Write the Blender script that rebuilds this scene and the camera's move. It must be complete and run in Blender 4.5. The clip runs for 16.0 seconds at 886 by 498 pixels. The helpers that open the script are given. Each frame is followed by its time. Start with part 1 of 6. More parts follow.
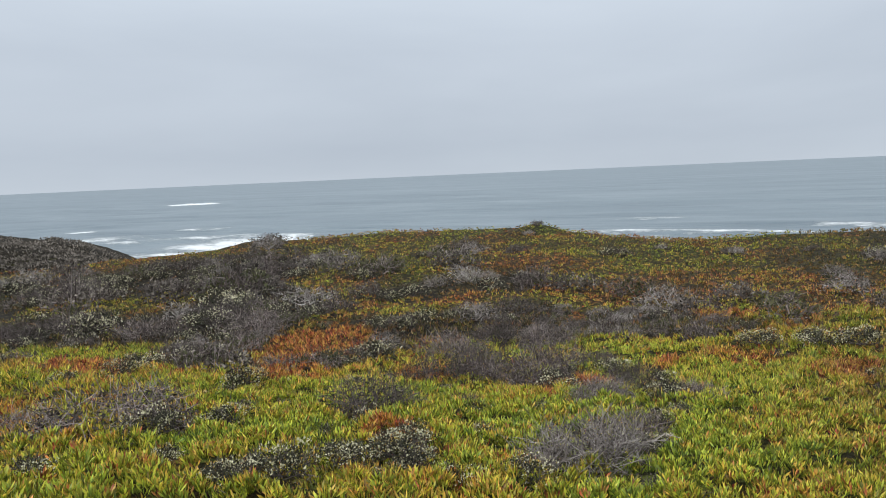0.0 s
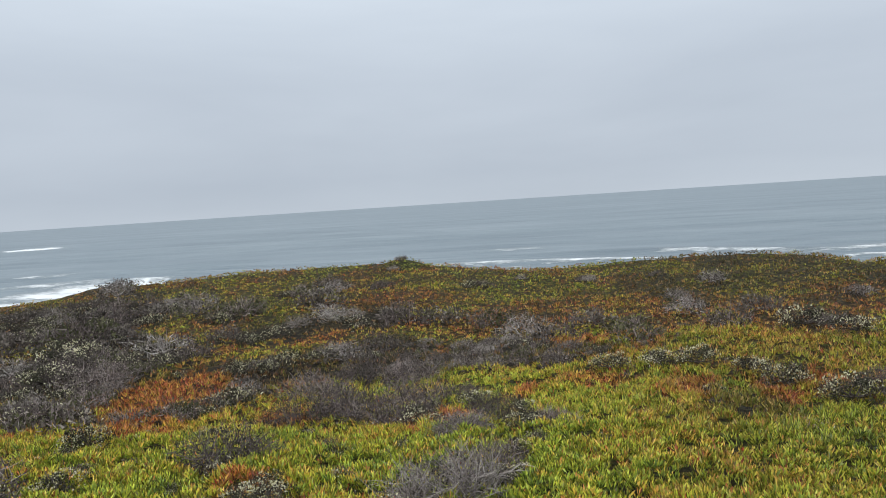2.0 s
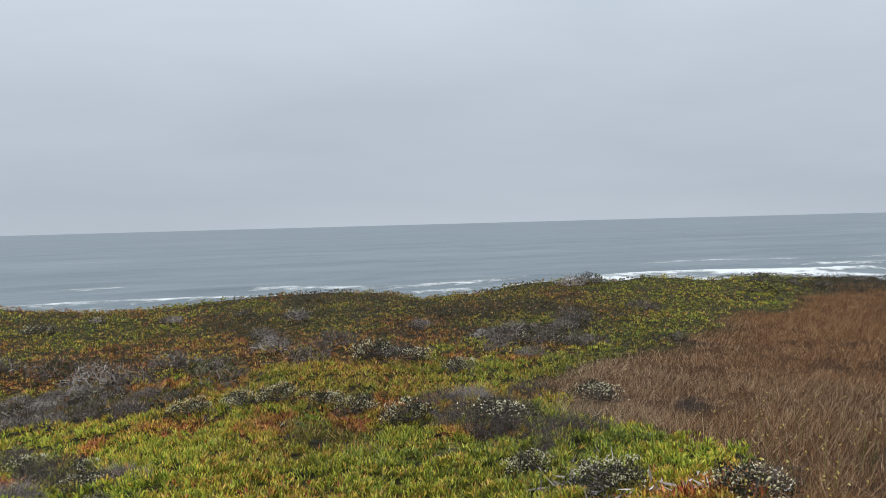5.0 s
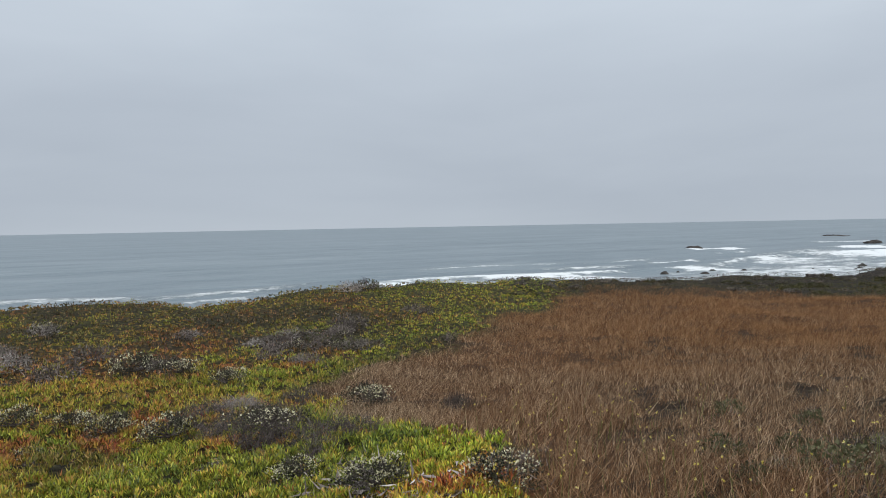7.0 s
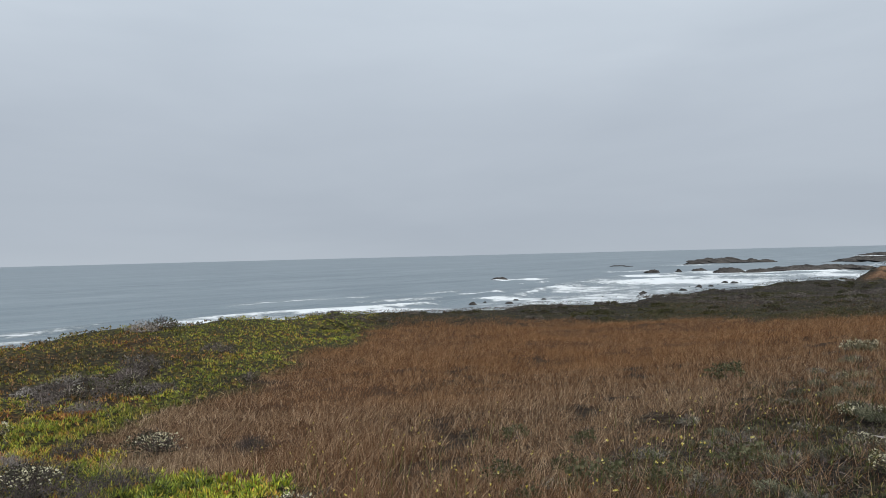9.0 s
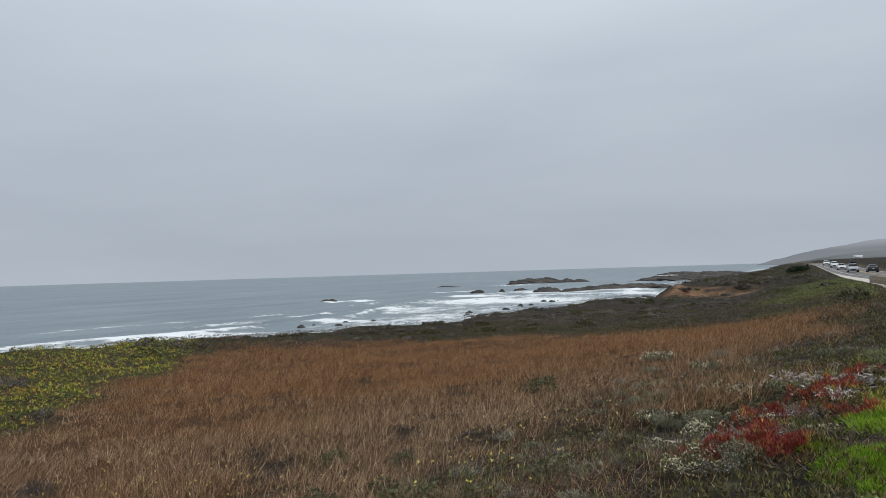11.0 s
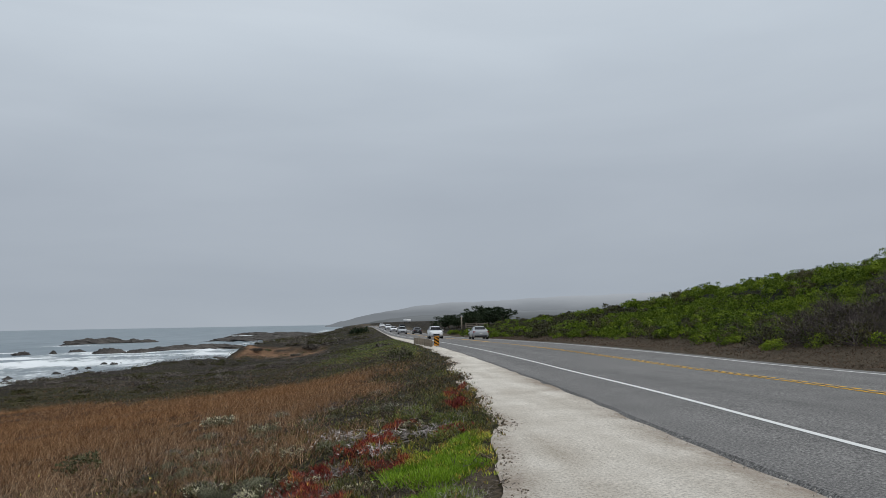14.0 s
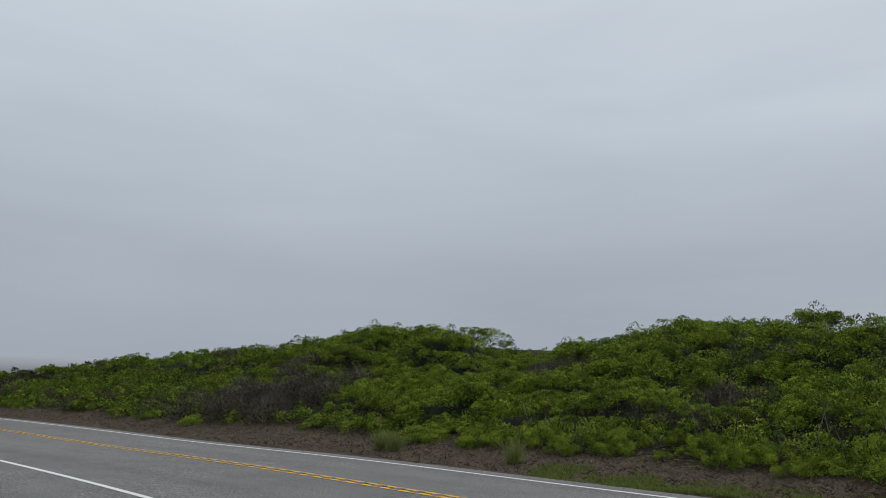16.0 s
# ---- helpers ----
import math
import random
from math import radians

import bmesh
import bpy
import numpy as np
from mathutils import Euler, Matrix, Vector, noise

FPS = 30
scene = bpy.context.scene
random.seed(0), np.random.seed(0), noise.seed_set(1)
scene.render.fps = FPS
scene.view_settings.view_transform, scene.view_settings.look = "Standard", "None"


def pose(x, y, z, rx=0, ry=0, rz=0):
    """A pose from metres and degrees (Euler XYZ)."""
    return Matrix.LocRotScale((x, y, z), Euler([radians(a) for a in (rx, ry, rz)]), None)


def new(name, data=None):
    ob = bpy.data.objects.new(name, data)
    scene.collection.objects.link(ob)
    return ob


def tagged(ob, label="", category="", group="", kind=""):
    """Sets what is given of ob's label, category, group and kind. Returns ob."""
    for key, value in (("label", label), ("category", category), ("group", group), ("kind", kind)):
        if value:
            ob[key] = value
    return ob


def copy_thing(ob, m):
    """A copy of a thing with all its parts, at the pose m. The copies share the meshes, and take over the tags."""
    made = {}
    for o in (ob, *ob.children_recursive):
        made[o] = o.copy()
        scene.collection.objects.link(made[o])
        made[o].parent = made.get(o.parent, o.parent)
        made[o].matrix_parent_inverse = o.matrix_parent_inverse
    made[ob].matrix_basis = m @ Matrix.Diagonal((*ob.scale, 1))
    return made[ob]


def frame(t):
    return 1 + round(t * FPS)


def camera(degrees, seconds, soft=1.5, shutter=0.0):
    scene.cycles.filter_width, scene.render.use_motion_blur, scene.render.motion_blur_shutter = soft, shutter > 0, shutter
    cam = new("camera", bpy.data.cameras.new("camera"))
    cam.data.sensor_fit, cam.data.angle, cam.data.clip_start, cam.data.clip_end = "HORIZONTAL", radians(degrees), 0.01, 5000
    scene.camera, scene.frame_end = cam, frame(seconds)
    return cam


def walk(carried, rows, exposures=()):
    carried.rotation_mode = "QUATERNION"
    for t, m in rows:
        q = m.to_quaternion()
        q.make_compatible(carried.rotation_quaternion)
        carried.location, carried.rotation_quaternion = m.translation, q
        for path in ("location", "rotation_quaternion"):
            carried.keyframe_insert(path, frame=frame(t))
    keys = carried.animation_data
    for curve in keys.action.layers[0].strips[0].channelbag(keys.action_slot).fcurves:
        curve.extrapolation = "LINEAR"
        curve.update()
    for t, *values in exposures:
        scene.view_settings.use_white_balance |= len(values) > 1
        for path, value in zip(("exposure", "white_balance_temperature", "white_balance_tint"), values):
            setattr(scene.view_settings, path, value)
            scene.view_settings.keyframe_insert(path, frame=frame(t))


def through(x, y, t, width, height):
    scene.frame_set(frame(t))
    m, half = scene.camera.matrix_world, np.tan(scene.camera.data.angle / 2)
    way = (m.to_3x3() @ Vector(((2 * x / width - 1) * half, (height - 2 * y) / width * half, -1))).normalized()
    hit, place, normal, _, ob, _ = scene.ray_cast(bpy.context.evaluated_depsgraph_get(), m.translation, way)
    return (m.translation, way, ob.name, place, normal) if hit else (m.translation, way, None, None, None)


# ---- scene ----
LENS = 62.60
PATH = [  # seconds, x, y, z, pitch, lean, yaw
    (0.0, -0.200, 0.041, 1.475, -5.93, 2.52, 113.61),
    (0.5, -0.223, 0.093, 1.484, -5.24, 2.91, 112.94),
    (1.0, -0.233, 0.144, 1.490, -4.65, 3.26, 110.65),
    (1.5, -0.237, 0.165, 1.483, -4.12, 3.44, 107.28),
    (2.0, -0.249, 0.168, 1.506, -3.71, 3.67, 103.02),
    (2.5, -0.247, 0.164, 1.516, -3.27, 3.57, 98.15),
    (3.0, -0.255, 0.196, 1.515, -2.90, 3.29, 93.01),
    (3.5, -0.252, 0.234, 1.522, -2.61, 2.90, 87.73),
    (4.0, -0.242, 0.287, 1.532, -2.41, 2.39, 82.42),
    (4.5, -0.223, 0.344, 1.544, -2.21, 1.90, 77.02),
    (7.0, -0.170, 0.528, 1.467, -1.89, 1.09, 54.77),
    (7.5, -0.139, 0.596, 1.469, -1.55, 1.17, 51.09),
    (8.0, -0.105, 0.670, 1.478, -0.99, 1.18, 47.48),
    (8.5, -0.067, 0.739, 1.481, -0.31, 1.29, 43.85),
    (9.0, -0.026, 0.801, 1.472, 0.41, 1.43, 40.22),
    (11.5, 0.005, 1.106, 1.437, 2.02, 1.84, 23.82),
    (12.0, 0.024, 1.169, 1.444, 2.41, 1.96, 20.53),
    (12.5, 0.052, 1.225, 1.449, 2.90, 1.88, 16.12),
    (13.0, 0.080, 1.276, 1.449, 3.53, 1.72, 10.21),
    (13.5, 0.105, 1.320, 1.447, 4.43, 1.34, 2.86),
    (14.0, 0.137, 1.365, 1.464, 5.67, 0.97, -5.56),
    (14.5, 0.167, 1.399, 1.493, 7.12, 0.54, -15.00),
    (15.0, 0.168, 1.418, 1.525, 8.60, -0.24, -25.48),
    (15.5, 0.166, 1.405, 1.533, 10.06, -1.27, -36.65),
    (16.0, 0.181, 1.364, 1.582, 11.41, -1.68, -48.21),
]
cam = camera(LENS, 16.0, soft=0.8)
walk(cam, [(t, pose(x, y, z, 90 + p, r, w)) for t, x, y, z, p, r, w in PATH],
     exposures=((0.0, 0.50), (3.0, 0.42), (8.0, 0.24), (12.5, 0.08), (14.5, -0.04), (16.0, -0.06)))

# ---- world and light: a grey overcast day ----
SUN_UP, SUN_ROUND = 46.0, 105.0
world = bpy.data.worlds.new("overcast_sky")
scene.world = world
world.use_nodes = True


class Tree:
    """A short way to write node trees."""

    def __init__(self, tree):
        self.tree = tree
        tree.nodes.clear()

    def add(self, kind, *links, **values):
        node = self.tree.nodes.new("ShaderNode" + kind)
        for key, value in values.items():
            if key in ("color_ramp",):
                ramp = node.color_ramp
                while len(ramp.elements) < len(value):
                    ramp.elements.new(0.5)
                for e, (at, colour) in zip(ramp.elements, value):
                    e.position, e.color = at, (*colour, 1) if len(colour) == 3 else colour
            elif key.startswith("in_"):
                name = key[3:].replace("_", " ")
                slot = int(name) if name.isdigit() else name
                node.inputs[slot].default_value = value
            elif key == "sky":
                node.sky_type, node.sun_disc, node.dust_density = "NISHITA", False, 6.0
                node.sun_elevation, node.sun_rotation = value
            elif key == "data_type":
                node.data_type = value
            elif key == "blend_type":
                node.blend_type = value
            elif key == "operation":
                node.operation = value
            elif key == "attribute_name":
                node.attribute_name = value
        for slot, source in links:
            self.tree.links.new(source, node.inputs[slot])
        return node

    def ramp(self, source, *stops):
        return self.add("ValToRGB", (0, source), color_ramp=stops).outputs[0]

    def mix(self, factor, a, b, blend="MIX"):
        node = self.add("Mix", data_type="RGBA", blend_type=blend)
        for slot, v in ((0, factor), (6, a), (7, b)):
            if isinstance(v, (int, float)):
                node.inputs[slot].default_value = v
            elif isinstance(v, tuple):
                node.inputs[slot].default_value = (*v, 1)
            else:
                self.tree.links.new(v, node.inputs[slot])
        return node.outputs[2]

    def math(self, how, a, b=None):
        node = self.add("Math", operation=how)
        for slot, v in ((0, a), (1, b)):
            if isinstance(v, (int, float)):
                node.inputs[slot].default_value = v
            elif v is not None:
                self.tree.links.new(v, node.inputs[slot])
        return node.outputs[0]

    def noise(self, size, where=None, detail=4.0, rough=0.55):
        links = [("Vector", where)] if where else []
        return self.add("TexNoise", *links, in_Scale=size, in_Detail=detail, in_Roughness=rough).outputs[0]


w = Tree(world.node_tree)
place = w.add("TexCoord").outputs["Generated"]
up = w.add("SeparateXYZ", (0, place)).outputs["Z"]
sky = w.add("TexSky", sky=(radians(SUN_UP), radians(SUN_ROUND)))
stretch = w.add("Mapping", ("Vector", place), in_Scale=(1.0, 1.0, 4.5)).outputs[0]
cloud = w.add("TexNoise", ("Vector", stretch), in_Scale=1.7, in_Detail=5.0, in_Roughness=0.5, in_Distortion=0.3).outputs[0]
deck = w.ramp(up, (0.0, (0.402, 0.450, 0.506)), (0.04, (0.382, 0.430, 0.491)), (0.16, (0.406, 0.456, 0.521)), (0.36, (0.555, 0.621, 0.692)), (0.8, (0.74, 0.80, 0.86)))
tone = w.ramp(cloud, (0.30, (0.93, 0.935, 0.945)), (0.70, (1.07, 1.065, 1.06)))
deck = w.mix(1.0, deck, tone, "MULTIPLY")
thin = w.add("Background", (0, sky.outputs[0]), in_Strength=0.05)
thick = w.add("Background", (0, deck), in_Strength=1.0)
both = w.add("MixShader", (1, thin.outputs[0]), (2, thick.outputs[0]), in_0=0.95)
w.add("OutputWorld", (0, both.outputs[0]))

sun = new("sun", bpy.data.lights.new("sun", "SUN"))
sun.data.energy, sun.data.angle, sun.data.color = 1.15, radians(30), (1.0, 0.97, 0.93)
sun.matrix_world = pose(0, 0, 60, 90 - SUN_UP, 0, 180 - SUN_ROUND)

# ---- materials ----
def material(name, rough=0.85, spec=0.3):
    m = bpy.data.materials.new(name)
    m.use_nodes = True
    n = Tree(m.node_tree)
    b = n.add("BsdfPrincipled", in_Roughness=rough)
    b.inputs["Specular IOR Level"].default_value = spec
    n.add("OutputMaterial", (0, b.outputs[0]))
    return m, n, b


def joined(n, b, colour, bump=None, strength=0.3, distance=0.02):
    n.tree.links.new(colour, b.inputs["Base Color"])
    if bump:
        k = n.add("Bump", ("Height", bump), in_Strength=strength, in_Distance=distance)
        n.tree.links.new(k.outputs[0], b.inputs["Normal"])


def leafy(name, dark, mid, light, rough=0.6, through=0.25, spread=(0.1, 0.9), spec=0.3):
    """Leaves whose tone differs from leaf to leaf and from plant to plant."""
    m, n, b = material(name, rough, spec)
    isle = n.add("NewGeometry").outputs["Random Per Island"]
    mine = n.add("ObjectInfo").outputs["Random"]
    k = n.math("ADD", n.math("MULTIPLY", isle, 0.7), n.math("MULTIPLY", mine, 0.3))
    colour = n.ramp(k, (spread[0], dark), (0.5, mid), (spread[1], light))
    n.tree.links.new(colour, b.inputs["Base Color"])
    if through:
        t = n.add("BsdfTranslucent", (0, colour))
        s = n.add("MixShader", (1, b.outputs[0]), (2, t.outputs[0]), in_0=through)
        out = [q for q in n.tree.nodes if q.bl_idname == "ShaderNodeOutputMaterial"][0]
        n.tree.links.new(s.outputs[0], out.inputs[0])
    return m


def plain(name, dark, light, size, rough=0.8, spec=0.3, metal=0.0, bump=0.2, distance=0.01, fine=None):
    """A surface mottled at two scales."""
    m, n, b = material(name, rough, spec)
    where = n.add("TexCoord").outputs["Object"]
    a = n.noise(size, where)
    c = n.noise(fine or size * 9, where, 3.0)
    k = n.math("ADD", n.math("MULTIPLY", a, 0.6), n.math("MULTIPLY", c, 0.4))
    joined(n, b, n.ramp(k, (0.32, dark), (0.68, light)), c, bump, distance)
    b.inputs["Metallic"].default_value = metal
    return m


# ice plant: the patch value runs from green over yellow to orange and red
def ice_plant_material():
    m, n, b = material("ice_plant", 0.45, 0.4)
    patch = n.add("Attribute", attribute_name="patch").outputs["Fac"]
    isle = n.add("NewGeometry").outputs["Random Per Island"]
    k = n.math("ADD", patch, n.math("MULTIPLY", n.math("SUBTRACT", isle, 0.5), 0.22))
    colour = n.ramp(k, (0.0, (0.085, 0.140, 0.036)), (0.18, (0.235, 0.318, 0.044)), (0.36, (0.41, 0.43, 0.052)), (0.50, (0.53, 0.375, 0.066)),
                    (0.65, (0.49, 0.225, 0.068)), (0.84, (0.33, 0.062, 0.040)), (1.0, (0.17, 0.028, 0.024)))
    dull = n.add("Attribute", attribute_name="dull").outputs["Fac"]
    olive = n.ramp(isle, (0.0, (0.030, 0.021, 0.014)), (0.4, (0.066, 0.058, 0.020)), (0.66, (0.115, 0.090, 0.032)), (0.86, (0.19, 0.090, 0.048)), (1.0, (0.30, 0.21, 0.125)))
    colour = n.mix(dull, colour, olive)
    tone = n.ramp(n.math("FRACT", n.math("MULTIPLY", isle, 17.3)), (0.0, (0.22, 0.22, 0.22)), (0.5, (1.0, 1.0, 1.0)), (1.0, (2.0, 1.95, 1.8)))
    colour = n.mix(1.0, colour, tone, "MULTIPLY")
    n.tree.links.new(colour, b.inputs["Base Color"])
    t = n.add("BsdfTranslucent", (0, colour))
    s = n.add("MixShader", (1, b.outputs[0]), (2, t.outputs[0]), in_0=0.2)
    out = [q for q in n.tree.nodes if q.bl_idname == "ShaderNodeOutputMaterial"][0]
    n.tree.links.new(s.outputs[0], out.inputs[0])
    return m


def ground_material():
    """Earth and closed low growth: small tufts, each of its own tone, with soil in the gaps."""
    m, n, b = material("ground", 0.95, 0.15)
    where = n.add("TexCoord").outputs["Object"]
    big, small, fine = n.noise(0.35, where, 5), n.noise(3.0, where, 5), n.noise(22, where, 4)
    k = n.math("ADD", n.math("MULTIPLY", big, 0.5), n.math("MULTIPLY", small, 0.5))
    tuft = n.add("TexVoronoi", ("Vector", where), in_Scale=6.5)
    gap = n.ramp(n.math("ADD", tuft.outputs["Distance"], n.math("MULTIPLY", n.math("SUBTRACT", fine, 0.5), 0.5)), (0.26, (0, 0, 0)), (0.52, (0.9, 0.9, 0.9)))
    mine = n.add("SeparateXYZ", (0, tuft.outputs["Color"])).outputs["X"]
    attr = {a: n.add("Attribute", attribute_name=a).outputs["Fac"] for a in ("straw", "scrub", "sand", "dirt", "turf", "patch", "dull")}
    hue = n.math("ADD", attr["patch"], n.math("ADD", n.math("MULTIPLY", n.math("SUBTRACT", mine, 0.5), 0.34), n.math("MULTIPLY", n.math("SUBTRACT", fine, 0.5), 0.5)))
    mat = n.ramp(hue, (0.0, (0.055, 0.085, 0.022)), (0.2, (0.120, 0.155, 0.030)), (0.38, (0.195, 0.195, 0.036)), (0.52, (0.225, 0.150, 0.036)), (0.66, (0.22, 0.092, 0.036)), (0.9, (0.16, 0.040, 0.028)))
    olive = n.ramp(n.math("ADD", n.math("MULTIPLY", mine, 0.5), n.math("MULTIPLY", fine, 0.5)), (0.2, (0.034, 0.027, 0.019)), (0.5, (0.078, 0.074, 0.029)), (0.75, (0.135, 0.108, 0.05)))
    mat = n.mix(gap, n.mix(attr["dull"], mat, olive), (0.020, 0.016, 0.009))
    straw = n.ramp(k, (0.3, (0.040, 0.020, 0.010)), (0.7, (0.125, 0.064, 0.030)))
    scrub = n.ramp(n.math("ADD", n.math("MULTIPLY", mine, 0.35), n.math("ADD", n.math("MULTIPLY", fine, 0.35), n.math("MULTIPLY", k, 0.3))), (0.3, (0.018, 0.014, 0.010)), (0.46, (0.048, 0.038, 0.027)), (0.6, (0.078, 0.066, 0.034)), (0.76, (0.155, 0.128, 0.088)))
    scrub = n.mix(gap, scrub, (0.016, 0.013, 0.010))
    sand = n.ramp(k, (0.36, (0.055, 0.034, 0.022)), (0.47, (0.19, 0.105, 0.058)), (0.60, (0.36, 0.22, 0.13)))
    dirt = n.ramp(n.math("ADD", n.math("MULTIPLY", small, 0.4), n.math("MULTIPLY", fine, 0.6)), (0.3, (0.038, 0.030, 0.020)), (0.7, (0.128, 0.099, 0.068)))
    turf = n.ramp(k, (0.3, (0.06, 0.085, 0.015)), (0.7, (0.15, 0.19, 0.03)))
    c = mat
    for a, col in (("straw", straw), ("scrub", scrub), ("turf", turf), ("sand", sand), ("dirt", dirt)):
        c = n.mix(attr[a], c, col)
    relief = n.math("SUBTRACT", fine, n.math("MULTIPLY", n.math("MULTIPLY", tuft.outputs["Distance"], 1.2), n.math("SUBTRACT", 1.0, attr["dirt"])))
    joined(n, b, n.mix(1.0, c, n.ramp(fine, (0.3, (0.6, 0.6, 0.6)), (0.7, (1.3, 1.3, 1.3))), "MULTIPLY"), relief, 0.9, 0.07)
    return m


def sea_material():
    m, n, b = material("sea_water", 0.16, 0.5)
    b.inputs["IOR"].default_value = 1.33
    where = n.add("TexCoord").outputs["Object"]
    long = n.add("Mapping", ("Vector", where), in_Rotation=(0, 0, radians(28)), in_Scale=(1.0, 0.22, 1.0)).outputs[0]
    mild = n.add("Mapping", ("Vector", where), in_Rotation=(0, 0, radians(28)), in_Scale=(1.0, 0.55, 1.0)).outputs[0]
    swell, chop = n.noise(0.030, long, 5, 0.6), n.noise(0.14, long, 5, 0.65)
    lace, froth = n.noise(0.22, mild, 8, 0.72), n.noise(0.9, mild, 6, 0.7)
    k = n.math("ADD", n.math("MULTIPLY", swell, 0.6), n.math("MULTIPLY", chop, 0.5))
    foam = n.add("Attribute", attribute_name="foam").outputs["Fac"]
    f = n.math("ADD", foam, n.math("ADD", n.math("MULTIPLY", n.math("SUBTRACT", lace, 0.5), 1.7), n.math("MULTIPLY", n.math("SUBTRACT", froth, 0.5), 0.7)))
    f = n.add("MapRange", (0, f), in_1=0.30, in_2=0.66).outputs[0]
    f = n.math("MULTIPLY", f, n.math("GREATER_THAN", foam, 0.02))
    water = n.ramp(k, (0.38, (0.088, 0.126, 0.150)), (0.55, (0.140, 0.184, 0.210)), (0.72, (0.205, 0.250, 0.275)))
    joined(n, b, n.mix(f, water, (0.80, 0.83, 0.84)), n.math("ADD", k, n.math("MULTIPLY", f, 0.3)), 1.0, 1.1)
    n.tree.links.new(n.ramp(f, (0, (0.34, 0.34, 0.34)), (1, (0.9, 0.9, 0.9))), b.inputs["Roughness"])
    return m


def asphalt_material():
    m, n, b = material("asphalt", 0.9, 0.25)
    where = n.add("TexCoord").outputs["Object"]
    along = n.add("Mapping", ("Vector", where), in_Scale=(1.0, 0.06, 1.0)).outputs[0]
    tracks, blot, stone = n.noise(1.1, along, 3), n.noise(0.9, where, 4), n.noise(34, where, 3, 0.8)
    c = n.ramp(n.math("ADD", n.math("MULTIPLY", tracks, 0.6), n.math("MULTIPLY", blot, 0.4)), (0.35, (0.128, 0.124, 0.121)), (0.65, (0.186, 0.180, 0.175)))
    c = n.mix(1.0, c, n.ramp(stone, (0.35, (0.35, 0.35, 0.35)), (0.5, (0.95, 0.95, 0.95)), (0.65, (2.0, 2.0, 1.95))), "MULTIPLY")
    joined(n, b, c, stone, 0.5, 0.006)
    return m


def gravel_material():
    m, n, b = material("pale_gravel", 0.95, 0.2)
    where = n.add("TexCoord").outputs["Object"]
    along = n.add("Mapping", ("Vector", where), in_Scale=(1.0, 0.12, 1.0)).outputs[0]
    blot, ruts, stone, chip = n.noise(0.8, where, 5), n.noise(1.3, along, 4), n.noise(34, where, 5, 0.85), n.noise(7, where, 5, 0.7)
    k = n.math("ADD", n.math("MULTIPLY", blot, 0.5), n.math("MULTIPLY", ruts, 0.5))
    c = n.ramp(k, (0.30, (0.42, 0.368, 0.305)), (0.43, (0.535, 0.487, 0.420)), (0.62, (0.69, 0.645, 0.575)))
    c = n.mix(1.0, c, n.ramp(stone, (0.34, (0.45, 0.43, 0.40)), (0.5, (0.98, 0.98, 0.98)), (0.66, (1.3, 1.3, 1.3))), "MULTIPLY")
    c = n.mix(n.ramp(chip, (0.68, (0, 0, 0)), (0.78, (0.5, 0.5, 0.5))), c, (0.14, 0.10, 0.07))
    soil = n.add("Attribute", attribute_name="dirt").outputs["Fac"]
    c = n.mix(n.math("MULTIPLY", soil, n.ramp(n.math("ADD", n.math("MULTIPLY", blot, 0.5), n.math("MULTIPLY", chip, 0.5)), (0.35, (1, 1, 1)), (0.62, (0.15, 0.15, 0.15)))), c, (0.20, 0.145, 0.105))
    joined(n, b, c, stone, 0.7, 0.02)
    return m


def paint_material(name, colour):
    m, n, b = material(name, 0.7, 0.3)
    where = n.add("TexCoord").outputs["Object"]
    worn = n.noise(30, where, 4, 0.7)
    c = n.mix(n.ramp(worn, (0.60, (0, 0, 0)), (0.74, (0.7, 0.7, 0.7))), tuple(colour), (0.13, 0.13, 0.13))
    joined(n, b, c, worn, 0.2, 0.004)
    return m


def straw_material():
    m, n, b = material("dry_grass", 0.85, 0.2)
    isle = n.add("NewGeometry").outputs["Random Per Island"]
    rust = n.add("Attribute", attribute_name="rust").outputs["Fac"]
    tan = n.ramp(isle, (0.0, (0.034, 0.017, 0.010)), (0.45, (0.160, 0.083, 0.042)), (0.8, (0.40, 0.240, 0.130)), (1.0, (0.92, 0.69, 0.45)))
    red = n.ramp(isle, (0.0, (0.060, 0.026, 0.012)), (0.5, (0.245, 0.116, 0.048)), (1.0, (0.60, 0.36, 0.18)))
    pale = n.ramp(isle, (0.0, (0.10, 0.070, 0.044)), (0.4, (0.32, 0.225, 0.140)), (0.8, (0.62, 0.48, 0.325)), (1.0, (0.95, 0.80, 0.58)))
    c = n.mix(n.math("MULTIPLY", rust, -1.0), n.mix(rust, tan, red), pale)
    n.tree.links.new(c, b.inputs["Base Color"])
    return m


